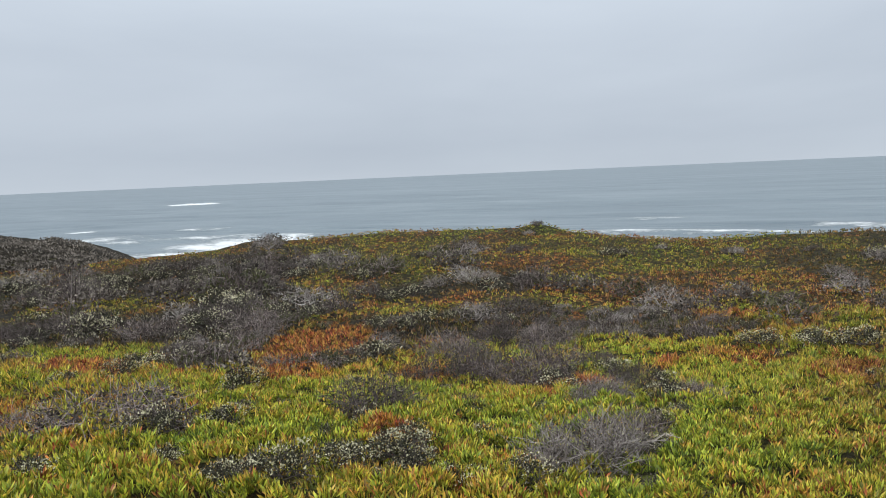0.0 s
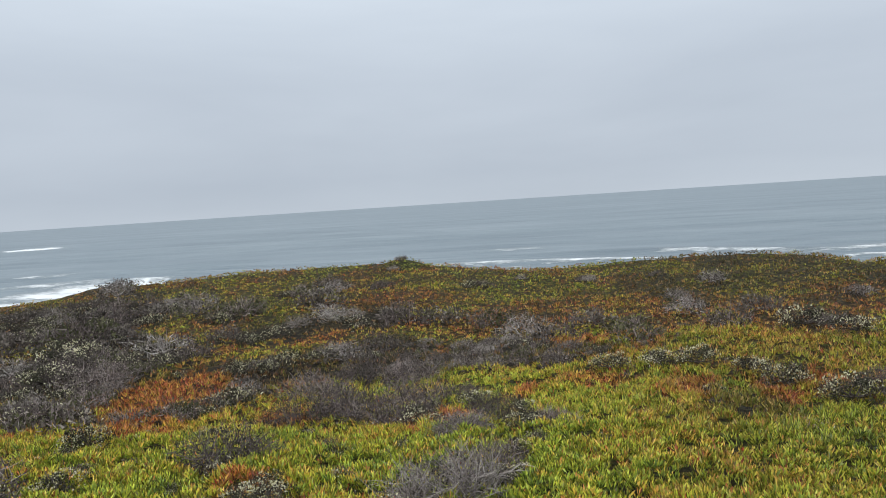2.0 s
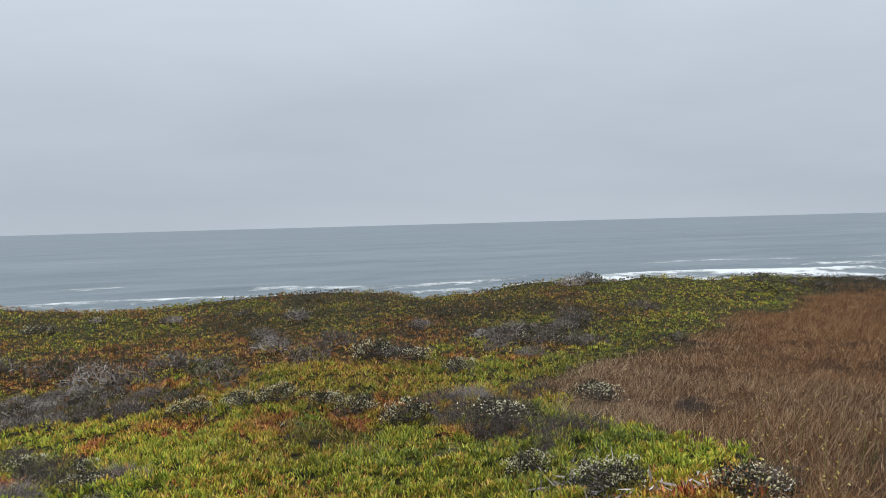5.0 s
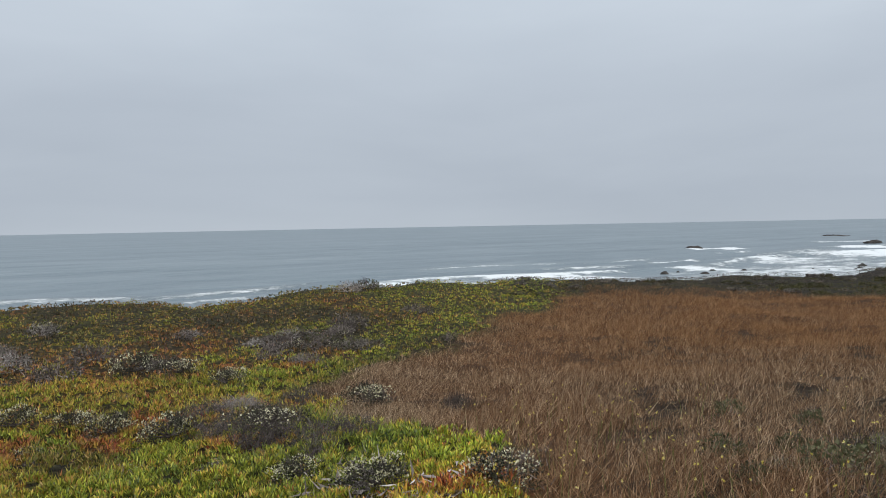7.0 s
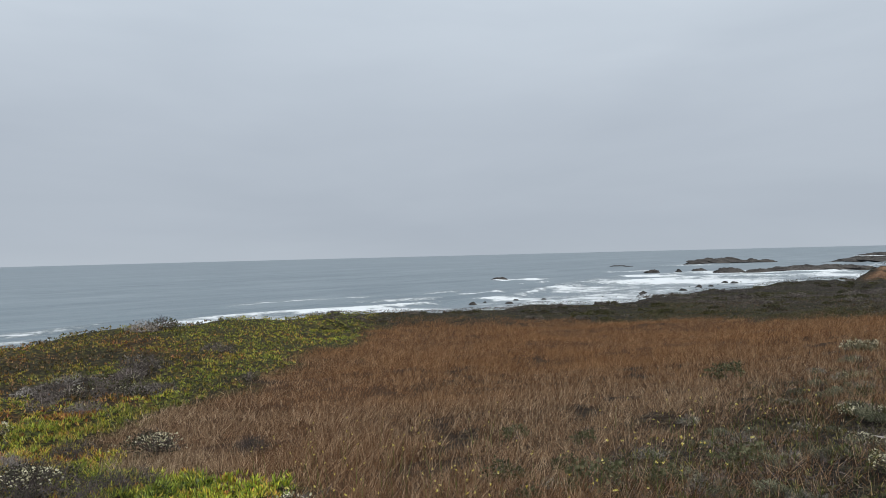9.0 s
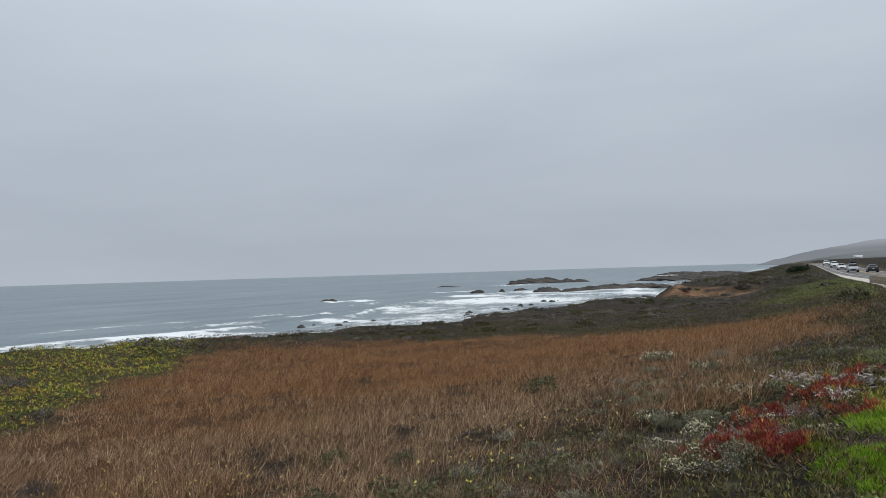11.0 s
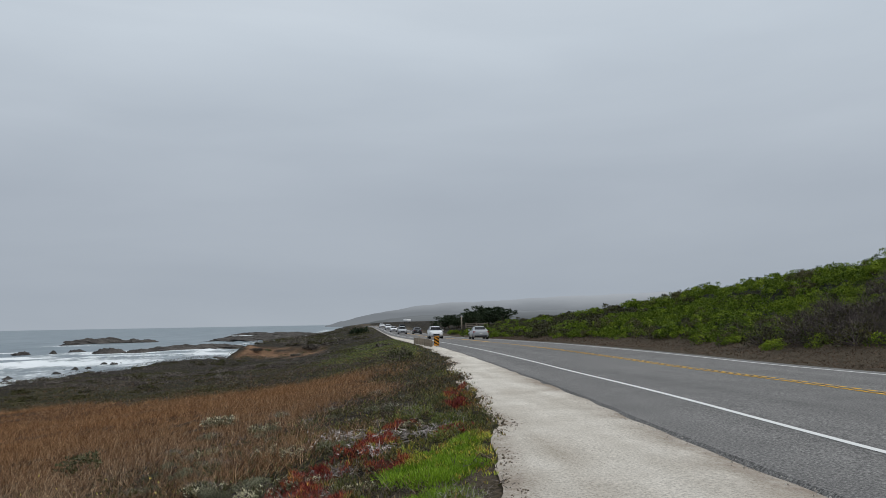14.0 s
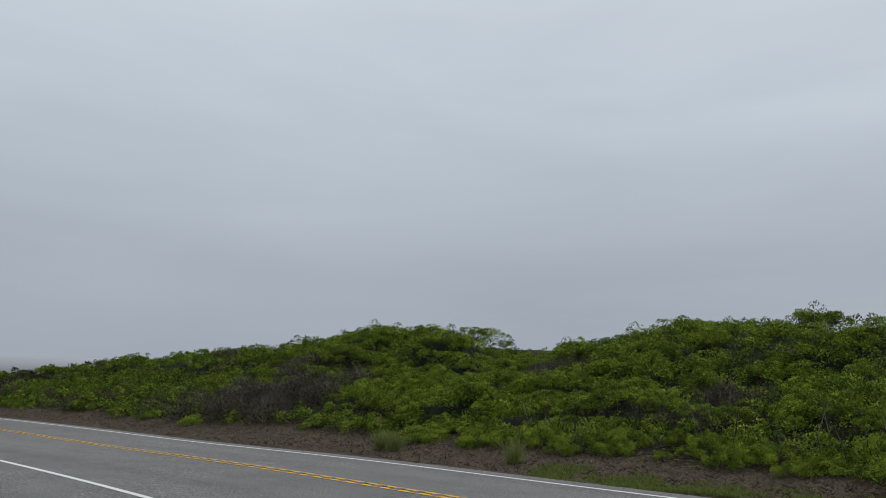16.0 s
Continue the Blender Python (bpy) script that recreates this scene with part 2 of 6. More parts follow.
def bush_leaf_material():
    """Leathery leaves; whole heads of new growth are paler and yellower than old ones."""
    m, n, b = material("bush_leaves", 0.7, 0.08)
    head = n.add("Attribute", attribute_name="head").outputs["Fac"]
    isle = n.add("NewGeometry").outputs["Random Per Island"]
    mine = n.add("ObjectInfo").outputs["Random"]
    k = n.math("ADD", n.math("MULTIPLY", head, 0.45), n.math("ADD", n.math("MULTIPLY", isle, 0.35), n.math("MULTIPLY", mine, 0.2)))
    c = n.ramp(k, (0.15, (0.032, 0.053, 0.007)), (0.42, (0.112, 0.168, 0.017)), (0.64, (0.218, 0.292, 0.027)), (0.9, (0.35, 0.42, 0.044)))
    n.tree.links.new(c, b.inputs["Base Color"])
    t = n.add("BsdfTranslucent", (0, c))
    both_ = n.add("MixShader", (1, b.outputs[0]), (2, t.outputs[0]), in_0=0.06)
    out = [q for q in n.tree.nodes if q.bl_idname == "ShaderNodeOutputMaterial"][0]
    n.tree.links.new(both_.outputs[0], out.inputs[0])
    return m


def gap_shade_material():
    """Near-black mottling: the shade between leaf heads, put into the colour."""
    m, n, b = material("scrub_gap_shade", 0.75, 0.15)
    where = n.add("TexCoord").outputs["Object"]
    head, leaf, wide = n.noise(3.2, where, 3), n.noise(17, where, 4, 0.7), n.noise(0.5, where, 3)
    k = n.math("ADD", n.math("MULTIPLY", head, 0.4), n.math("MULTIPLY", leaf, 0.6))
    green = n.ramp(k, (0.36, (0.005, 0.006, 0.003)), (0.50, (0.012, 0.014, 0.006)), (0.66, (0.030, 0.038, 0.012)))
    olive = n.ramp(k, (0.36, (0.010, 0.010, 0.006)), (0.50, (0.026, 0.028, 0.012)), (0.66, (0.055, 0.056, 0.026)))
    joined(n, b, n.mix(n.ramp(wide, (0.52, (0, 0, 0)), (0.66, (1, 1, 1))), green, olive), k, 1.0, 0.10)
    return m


ICE = ice_plant_material()
GAP_SHADE = gap_shade_material()
GROUND, WATER, ASPHALT, GRAVEL = ground_material(), sea_material(), asphalt_material(), gravel_material()
WHITE_PAINT, YELLOW_PAINT = paint_material("white_road_paint", (0.74, 0.74, 0.72)), paint_material("yellow_road_paint", (0.74, 0.42, 0.035))
STRAW = straw_material()
TWIG = leafy("grey_twigs", (0.034, 0.026, 0.024), (0.130, 0.102, 0.095), (0.46, 0.39, 0.36), 0.9, 0.0, (0.1, 0.95))
DARK_TWIG = leafy("dark_twigs", (0.035, 0.026, 0.024), (0.085, 0.068, 0.062), (0.21, 0.175, 0.16), 0.9, 0.0)
TWIG_LIGHT = leafy("bleached_twigs", (0.12, 0.10, 0.095), (0.30, 0.265, 0.245), (0.58, 0.54, 0.50), 0.9, 0.0)
VERGE_STEM = leafy("brown_dead_stems", (0.030, 0.021, 0.012), (0.105, 0.076, 0.045), (0.34, 0.27, 0.185), 0.9, 0.0)
DRY_RUNNER = leafy("dried_runners", (0.14, 0.115, 0.105), (0.34, 0.295, 0.275), (0.66, 0.60, 0.57), 0.9, 0.0)
GREY_LEAF = leafy("grey_scrub_leaves", (0.030, 0.026, 0.021), (0.118, 0.101, 0.086), (0.33, 0.29, 0.245), 0.8, 0.15)
DARK_SCRUB = leafy("dark_scrub_leaves", (0.016, 0.016, 0.010), (0.045, 0.044, 0.028), (0.10, 0.098, 0.062), 0.8, 0.1)
PALE_LEAF = leafy("pale_flower_heads", (0.30, 0.28, 0.16), (0.60, 0.57, 0.37), (0.85, 0.81, 0.60), 0.8, 0.2)
SAGE_LEAF = leafy("sage_leaves", (0.036, 0.038, 0.017), (0.088, 0.092, 0.042), (0.20, 0.195, 0.105), 0.8, 0.2)
BUSH_LEAF = bush_leaf_material()
OLIVE_LEAF = leafy("olive_bush_leaves", (0.020, 0.020, 0.008), (0.060, 0.058, 0.019), (0.135, 0.125, 0.042), 0.6, 0.15)
DARK_LEAF = leafy("cypress_leaves", (0.010, 0.020, 0.008), (0.025, 0.042, 0.016), (0.045, 0.066, 0.026), 0.7, 0.15)
PALE_SAGE = leafy("pale_sage_leaves", (0.040, 0.042, 0.022), (0.135, 0.140, 0.078), (0.44, 0.43, 0.30), 0.8, 0.15)
BRIGHT_LEAF = leafy("bright_green_leaves", (0.10, 0.185, 0.012), (0.215, 0.35, 0.022), (0.34, 0.48, 0.05), 0.5, 0.3)
REED = leafy("green_reeds", (0.09, 0.115, 0.025), (0.17, 0.205, 0.05), (0.28, 0.30, 0.10), 0.6, 0.25)
PLUME = leafy("cream_plume", (0.24, 0.18, 0.10), (0.38, 0.29, 0.17), (0.5, 0.40, 0.26), 0.8, 0.3)
BARK = plain("bark", (0.055, 0.040, 0.030), (0.14, 0.11, 0.085), 5.0, 0.95, 0.1, bump=0.6)
ROCK = plain("sea_rock", (0.024, 0.022, 0.021), (0.125, 0.112, 0.100), 0.25, 0.85, 0.3, bump=0.8, distance=0.4, fine=1.6)
YELLOW_FLOWER = leafy("yellow_flowers", (0.60, 0.48, 0.06), (0.80, 0.68, 0.16), (0.88, 0.80, 0.45), 0.7, 0.2)
# ---- the lie of the land ----
# x runs inland, y runs north along the road, bearings are degrees clockwise from north
SEA = -11.0
COAST = (  # bearing, distance of the bluff's edge, its height
    (-180, 60, -2.6), (-150, 44, -2.9), (-137, 44, -2.6), (-131, 48, -2.75), (-128, 50, -2.4), (-115, 50, -2.4), (-106, 48, -2.4),
    (-101, 46, -2.75), (-89, 42, -2.65), (-84, 42, -2.4), (-76, 38, -2.05), (-73, 36, -2.25), (-71, 37, -2.1), (-62, 42, -1.9),
    (-52, 48, -2.3), (-40, 55, -2.75), (-25.5, 62, -2.75), (-23.1, 80, -2.7), (-20, 92, -2.75), (-17.5, 104, -2.8), (-13, 125, -2.7), (-11.8, 132, -2.9), (-10.2, 146, -3.9),
    (-9.2, 152, -3.2), (-7.3, 230, -4.0), (-5.1, 330, -4.7), (-2.9, 520, -5.2), (-1.4, 800, -5.6), (0.5, 2500, -4.0), (2, 4800, -1.0))
CB, CD, CZ = (np.array(c, float) for c in zip(*COAST))


def ease(a, b, v):
    s = np.clip((v - a) / (b - a), 0, 1)
    return s * s * (3 - 2 * s)


def lattice(ix, iy, seed):
    h = (ix.astype(np.int64) * 374761393 + iy.astype(np.int64) * 668265263 + seed * 982451653) & 0x7FFFFFFF
    h = ((h ^ (h >> 13)) * 1274126177) & 0x7FFFFFFF
    return ((h ^ (h >> 16)) & 0xFFFF) / 65535.0


def grain(x, y, size, seed=0):
    """Smooth noise from 0 to 1 with lumps of that size."""
    u, v = np.asarray(x) / size + 1000.3, np.asarray(y) / size + 1000.7
    iu, iv = np.floor(u), np.floor(v)
    fu, fv = u - iu, v - iv
    fu, fv = fu * fu * (3 - 2 * fu), fv * fv * (3 - 2 * fv)
    a, b = lattice(iu, iv, seed), lattice(iu + 1, iv, seed)
    c, d = lattice(iu, iv + 1, seed), lattice(iu + 1, iv + 1, seed)
    return (a * (1 - fu) + b * fu) * (1 - fv) + (c * (1 - fu) + d * fu) * fv


def domes(x, y, size, seed=0, spread=0.55):
    """Rounded heads side by side, 0 in the clefts and 1 on top."""
    u, v = np.asarray(x) / size + 500.0, np.asarray(y) / size + 500.0
    iu, iv = np.floor(u), np.floor(v)
    top = np.zeros(np.shape(u))
    for a in (-1, 0, 1):
        for b in (-1, 0, 1):
            cx, cy, k = lattice(iu + a, iv + b, seed), lattice(iu + a, iv + b, seed + 1), lattice(iu + a, iv + b, seed + 2)
            d = (u - iu - a - cx) ** 2 + (v - iv - b - cy) ** 2
            top = np.maximum(top, np.sqrt(np.clip(1 - d / (spread * (1 + 0.64 * k)), 0, 1)) * (0.7 + 0.3 * k))
    return top


def road_shift(y):
    """How far the road has wandered from its line at the start."""
    return road_bend(y) + (0.80 * ease(6, 28, y) + 0.8 * ease(60, 90, y)) * ease(165, 105, y)


def road_bend(y):
    """How far the verge and the bank have bent towards the sea."""
    return -4.0 * (np.clip(np.asarray(y) - 100.0, 0, 420) / 200.0) ** 2


def road_height(y):
    return -0.14 * ease(12, 26, y) - 1.1 * ease(30, 140, y) + 0.8 * ease(175, 300, y)


def verge(y):
    """Where the plants end and the gravel begins."""
    y = np.asarray(y, float)
    e = np.interp(y, (-8, 4, 6.5, 9.6, 14, 19.5, 29, 34, 50), (0.3, 0.7, 1.0, 1.55, 2.0, 2.35, 3.05, 3.4, 3.7))
    e = e + 0.34 * (grain(y * 0 + 3, y, 1.9, 4) - 0.5) + 0.2 * (grain(y * 0 + 7, y, 0.5, 5) - 0.5)
    return np.minimum(e, 3.7) + road_bend(y)


def polar(x, y):
    return np.degrees(np.arctan2(x, y)), np.hypot(x, y)


def bluff(x, y):
    b, r = polar(x, y)
    return b, r, np.exp(np.interp(b, CB, np.log(CD))), np.interp(b, CB, CZ)


def hill_height(x, y):
    """The bank inland of the road, without its bushes."""
    foot = 14.6 + road_bend(y)
    top = np.interp(y, (0, 7, 11, 15, 20, 23, 28, 31, 36, 50, 60, 88, 130), (3.4, 3.45, 3.75, 3.2, 2.6, 3.9, 4.3, 3.9, 3.2, 2.9, 2.4, 1.9, 1.4))
    return top * ease(-1.5, 14, np.asarray(x) - foot) + 0.04 * np.clip(x - foot - 14, 0, 60) - 2.2 * ease(30, 80, np.asarray(x) - foot) * ease(90, 140, y)


def ground_height(x, y):
    x, y = np.asarray(x, float), np.asarray(y, float)
    b, r, d, ze = bluff(x, y)
    off = verge(y) - x                                   # metres on the sea side of the gravel's edge
    rz = road_height(y)
    near = np.interp(off, (0, 1, 4.5, 8, 14.5, 22, 60), (0, -0.12, -0.72, -1.25, -2.05, -2.3, -2.5)) + rz
    near += -0.45 * ease(2, -6, y) * ease(6, 12, off)
    k = ease(0.35, 1.0, r / d) * ease(4, 30, off)
    z = near * (1 - k) + ze * k
    # a worn gully north of the field, with a bluff behind it
    gully = ease(48, 105, r) * (1 - ease(140, 148 + 8 * grain(x, y, 9, 21), r)) * ease(1, 22, off)
    z = z - 1.1 * gully + 0.6 * ease(143, 152, r) * (1 - ease(200, 500, r)) * ease(-14, -9, b) * ease(1, 22, off)
    z = z + sandy_slope(x, y) * (1.3 * (grain(x, y, 3.2, 47) - 0.5) + 0.6 * (grain(x, y, 1.1, 48) - 0.5))
    # mound on the edge
    mx, my = -45.2, -13.2
    z = z + 0.45 * np.exp(-((x - mx) ** 2 + (y - my) ** 2) / 2.4)
    # the bluff falls to the shore
    rough = 5 * (grain(x, y, 7, 8) - 0.5) + 2 * (grain(x, y, 2, 9) - 0.5)
    fall = ease(0, 20, r - d + rough)
    z = z * (1 - fall) + (SEA - 2.5) * fall
    # headland to the south
    hx, hy = x + 60, y + 102
    head = np.exp(-((hx * 0.75 - hy * 0.66) / 26.0) ** 4 - ((hx * 0.66 + hy * 0.75 + 14) / 30.0) ** 4)
    z = np.maximum(z, (SEA - 2.5) + head * (6.0 + 2.2 * grain(x, y, 6, 12) + 1.0 * grain(x, y, 2, 13)))
    # lumps under the plants
    lump = ease(0.1, 1.5, off) * (1 - fall)
    z = z + lump * (0.16 * (grain(x, y, 2.2, 1) - 0.5) + 0.10 * (grain(x, y, 0.7, 2) - 0.5) + 0.35 * ease(20, 40, r) * (grain(x, y, 5, 3) - 0.5))
    # gravel, road bed and the bank inland
    flat = rz - 0.02 + 0.03 * (grain(x, y, 1.3, 6) - 0.5)
    z = np.where(off <= 0, flat, z)
    xr = x - road_shift(y)
    z = np.where((xr > 3.4) & (xr < 12.85), rz - 0.12, z)
    inland = rz + 0.02 + hill_height(x, y) + 0.12 * (grain(x, y, 1.5, 7) - 0.5)
    return np.where(xr >= 12.85, inland, z)


FIELD = ((-14, 7.1), (-15.6, 8.8), (-17, 10.9), (-19.9, 16.5), (-26.4, 26), (-30, 32.5), (-25, 38.5), (-17, 39), (-10, 37), (-4, 35), (0.3, 31),
         (0.4, 22), (-2.2, 17), (-3.2, 12.5), (-2.8, 8), (-3.2, 5.7), (-4.6, 4.6), (-6.5, 5.6), (-8.6, 6.2), (-11, 6.9))


def inside(x, y, ring):
    """How far inside the ring, negative outside, in metres."""
    x, y = np.asarray(x, float), np.asarray(y, float)
    hit, dist = np.zeros(x.shape, bool), np.full(x.shape, 1e9)
    for (ax, ay), (bx, by) in zip(ring, ring[1:] + ring[:1]):
        cross = (ay > y) != (by > y)
        hit ^= cross & (x < (bx - ax) * (y - ay) / (by - ay if by != ay else 1e-9) + ax)
        t = np.clip(((x - ax) * (bx - ax) + (y - ay) * (by - ay)) / ((bx - ax) ** 2 + (by - ay) ** 2), 0, 1)
        dist = np.minimum(dist, np.hypot(x - ax - t * (bx - ax), y - ay - t * (by - ay)))
    return np.where(hit, dist, -dist)


def field(x, y):
    """1 where dry grass grows, 0 where it does not."""
    d = inside(x, y, FIELD) + 2.4 * (grain(x, y, 2.4, 31) - 0.5) + 1.2 * (grain(x, y, 0.8, 32) - 0.5)
    return ease(-0.9, 0.9, d)


def bare_ground(x, y):
    """Where grey scrub pushes the ice plant aside."""
    b, r = polar(x, y)
    s = grain(x, y, 5.5, 80) * 0.6 + grain(x, y, 1.7, 81) * 0.4
    dense = 0.20 * ease(-112, -128, b) * ease(11, 14, r) * ease(44, 34, r) - 0.14 * ease(-110, -96, b) * ease(-44, -52, b)
    rusty = np.exp(-((x + 14.2) * 0.94 + (y + 9.4) * 0.34) ** 2 / 9.0 - ((y + 9.4) * 0.94 - (x + 14.2) * 0.34) ** 2 / 2.0)
    return ease(0.60 - dense, 0.68 - dense, s) * ease(9, 13, r) * ease(-45, -55, b) * ease(0.5, 0.2, rusty)


def sandy_slope(x, y):
    """Bare sand where the bluff behind the gully has slipped."""
    b, r = polar(x, y)
    foot = np.interp(b, (-10, -6.7, -3), (142, 127, 116))
    return ease(-2, 3, r - foot) * ease(153, 149, r) * ease(-10.6, -9.6, b) * ease(-3.0, -4.6, b) * ease(0.30, 0.5, grain(x, y, 5, 41) * 0.7 + grain(x, y, 1.6, 42) * 0.3)


def lush_slope(x, y):
    """Yellow-green growth beside the road, north of the field."""
    r = np.hypot(x, y)
    off = verge(y) - x
    return ease(28, 46, r) * ease(105, 84, r) * ease(8.0, 3.5, off + 3 * (grain(x, y, 4, 43) - 0.5)) * ease(0, 1, off)


# ---- mesh helpers ----
def mesh_of(name, verts, faces, mat, smooth=False):
    """A mesh from arrays: verts (n, 3), faces (m, 3) or (m, 4)."""
    verts, faces = np.asarray(verts, np.float32), np.asarray(faces, np.int32)
    me = bpy.data.meshes.new(name)
    me.vertices.add(len(verts))
    me.vertices.foreach_set("co", verts.ravel())
    k = faces.shape[1]
    me.loops.add(faces.size)
    me.loops.foreach_set("vertex_index", faces.ravel())
    me.polygons.add(len(faces))
    me.polygons.foreach_set("loop_start", np.arange(0, faces.size, k, dtype=np.int32))
    me.polygons.foreach_set("use_smooth", np.full(len(faces), smooth))
    me.update(calc_edges=True)
    me.materials.append(mat)
    return me


def add_value(me, name, values):
    me.attributes.new(name, "FLOAT", "POINT").data.foreach_set("value", np.asarray(values, np.float32))


def grid_faces(rows, cols, closed=False):
    i, j = np.meshgrid(np.arange(rows - 1), np.arange(cols if closed else cols - 1), indexing="ij")
    j2 = (j + 1) % cols
    return np.stack([i * cols + j, (i + 1) * cols + j, (i + 1) * cols + j2, i * cols + j2], -1).reshape(-1, 4)


def part(name, me, parent, label="", kind=""):
    ob = new(name, me)
    ob.parent = parent
    if kind:
        ob["kind"] = kind
    if label:
        ob["label"] = label
    return ob


def bm_mesh(name, bm, mat, smooth=True):
    me = bpy.data.meshes.new(name)
    for f in bm.faces:
        f.smooth = smooth
    bm.to_mesh(me)
    bm.free()
    me.materials.append(mat)
    return me


def box(bm, x0, x1, y0, y1, z0, z1):
    v = bmesh.ops.create_cube(bm, size=1.0)["verts"]
    for q in v:
        q.co = ((x0 + x1) / 2 + q.co.x * (x1 - x0), (y0 + y1) / 2 + q.co.y * (y1 - y0), (z0 + z1) / 2 + q.co.z * (z1 - z0))
    return v


rng = np.random.default_rng(7)

# ---- ground: one sheet, finer near the road side and coarser far away ----
turns = np.radians(np.concatenate([np.arange(-180, -155, 1.6), np.arange(-155, -11, 0.5), np.arange(-11, 8, 0.2), np.arange(8, 80, 0.4), np.arange(80, 180, 1.6)]))
radii = np.concatenate([np.linspace(0.01, 6, 15), 6.2 * np.exp(np.arange(0, 125) * 0.0245), 136 * np.exp(np.arange(0, 32) * 0.0205), 265 * np.exp(np.arange(0, 30) * 0.1)])
rr, tt = np.meshgrid(radii, turns, indexing="ij")
gx, gy = rr * np.sin(tt), rr * np.cos(tt)
gz = ground_height(gx, gy)
ground_mesh = mesh_of("ground", np.stack([gx, gy, gz], -1).reshape(-1, 3), grid_faces(len(radii), len(turns), True)[:, ::-1], GROUND, True)
fb, fr, fd, _ = bluff(gx, gy)
inland = gx - road_shift(gy)
offside = verge(gy) - gx
scrubby = ease(-17, -10, fr - fd * 0.93 + 6 * (grain(gx, gy, 4, 40) - 0.5)) * ease(-50, -45, fb) * ease(-12, -16, fb) * ease(25, 38, fr) * (0.5 + 0.5 * ease(-36, -26, fb))
scrubby = np.maximum(scrubby, 0.85 * bare_ground(gx, gy))
scrubby = np.maximum(scrubby, ease(46, 60, fr) * ease(-17, -12, fb) * ease(0, 6, offside))
scrubby = np.maximum(scrubby, 0.8 * ease(-46, -36, fb) * ease(0.2, 1.4, offside) * ease(30, 22, fr))
scrubby = np.maximum(scrubby, ease(-133, -137, fb) * ease(58, 66, fr))
wild = np.maximum(scrubby, ease(15, 17, inland))
sandy = ease(SEA + 1.6, SEA + 0.6, gz) * ease(-137, -131, fb) + 0.95 * sandy_slope(gx, gy)
dirty = ease(-0.05, 0.05, -offside) * ease(16.2, 15.2, inland)
dirty = np.maximum(dirty, ease(0.0, 0.4, gx) * ease(10.5, 9.0, gy) * ease(3, 5, gy) * ease(1.6, 1.2, offside) * ease(-0.1, 0.0, offside))
turfy = 0.7 * ease(12.7, 13.0, inland) * ease(14.6, 13.9, inland) * ease(11, 8, gy)
for name, v in (("straw", field(gx, gy)), ("scrub", wild), ("sand", np.clip(sandy, 0, 1)), ("dirt", dirty * (1 - turfy)), ("turf", turfy)):
    add_value(ground_mesh, name, v.ravel())
ground = tagged(new("ground", ground_mesh), "coastal bluff of low plants, bare earth and sand", "ground", kind="structure")

# ---- sea ----
sea_turns = np.radians(np.concatenate([np.arange(-185, 20, 0.5), np.arange(20, 175, 5)]))
sea_radii = np.concatenate([70 * np.exp(np.arange(0, 150) * 0.0155), 730 * np.exp(np.arange(0, 30) * 0.0665)])
rr, tt = np.meshgrid(sea_radii, sea_turns, indexing="ij")
sx, sy = rr * np.sin(tt), rr * np.cos(tt)
sb = np.degrees(tt)
reach = np.exp(np.interp(sb, (-180, -150, -139, -128, -112, -90, -75, -60, -48, -42, -38, -33, -26, -20, -13, -11, -7, -3, 0),
                         np.log((170, 170, 168, 158, 128, 132, 126, 148, 163, 174, 187, 228, 312, 345, 362, 400, 640, 1500, 3000))))
wob = (grain(sx, sy, 40, 50) - 0.5) * 0.16
f = rr / reach + wob


def swell_line(centre, width, seed, cut, lump=45):
    """A broken line of surf at that share of the surf's reach."""
    line = np.exp(-((f - centre) / width) ** 2)
    return line * ease(cut, cut + 0.12, grain(sx, sy, lump, seed))


foam = np.maximum((0.10 + 0.50 * grain(sx, sy, 22, 49) + 0.12 * ease(0.8, 0.6, f)) * ease(1.0, 0.93, f), (0.8 - 0.25 * ease(-50, -65, sb)) * swell_line(0.985, 0.018, 51, 0.35))
foam = np.maximum(foam, 0.7 * swell_line(0.80, 0.025, 56, 0.42))
foam = np.maximum(foam, 0.55 * swell_line(1.13, 0.03, 52, 0.5))
foam = np.maximum(foam, 0.5 * swell_line(1.32, 0.02, 53, 0.62, 30))


def breaker(bearing, distance, wide, deep):
    """A patch of white water at one spot."""
    return np.exp(-np.abs((sb - bearing) / wide) ** 4 - np.abs((rr / distance - 1) / deep) ** 2)


for bearing, distance, wide, deep, k in ((-129, 152, 6, 0.10, 0.75), (-22, 290, 8, 0.12, 0.8), (-37.0, 232, 2.0, 0.02, 0.8), (-46, 166, 8, 0.03, 0.8), (-36, 195, 5, 0.03, 0.8), (-30, 250, 4, 0.04, 0.7), (-14, 340, 6, 0.06, 0.8), (-52, 150, 12, 0.04, 0.7), (-132.5, 480, 1.9, 0.05, 1), (-140.2, 235, 1.0, 0.05, 0.8), (-138, 205, 2.5, 0.03, 0.45), (-34.3, 338, 2.4, 0.03, 1),
                                         (-24.5, 350, 3.0, 0.03, 0.9), (-26.0, 430, 2.2, 0.02, 0.8), (-16, 385, 6, 0.05, 0.9), (-20, 560, 4, 0.03, 0.55), (-7.5, 760, 2.5, 0.08, 0.7), (-9, 900, 2, 0.04, 0.9)):
    foam = np.maximum(foam, k * breaker(bearing, distance, wide, deep))
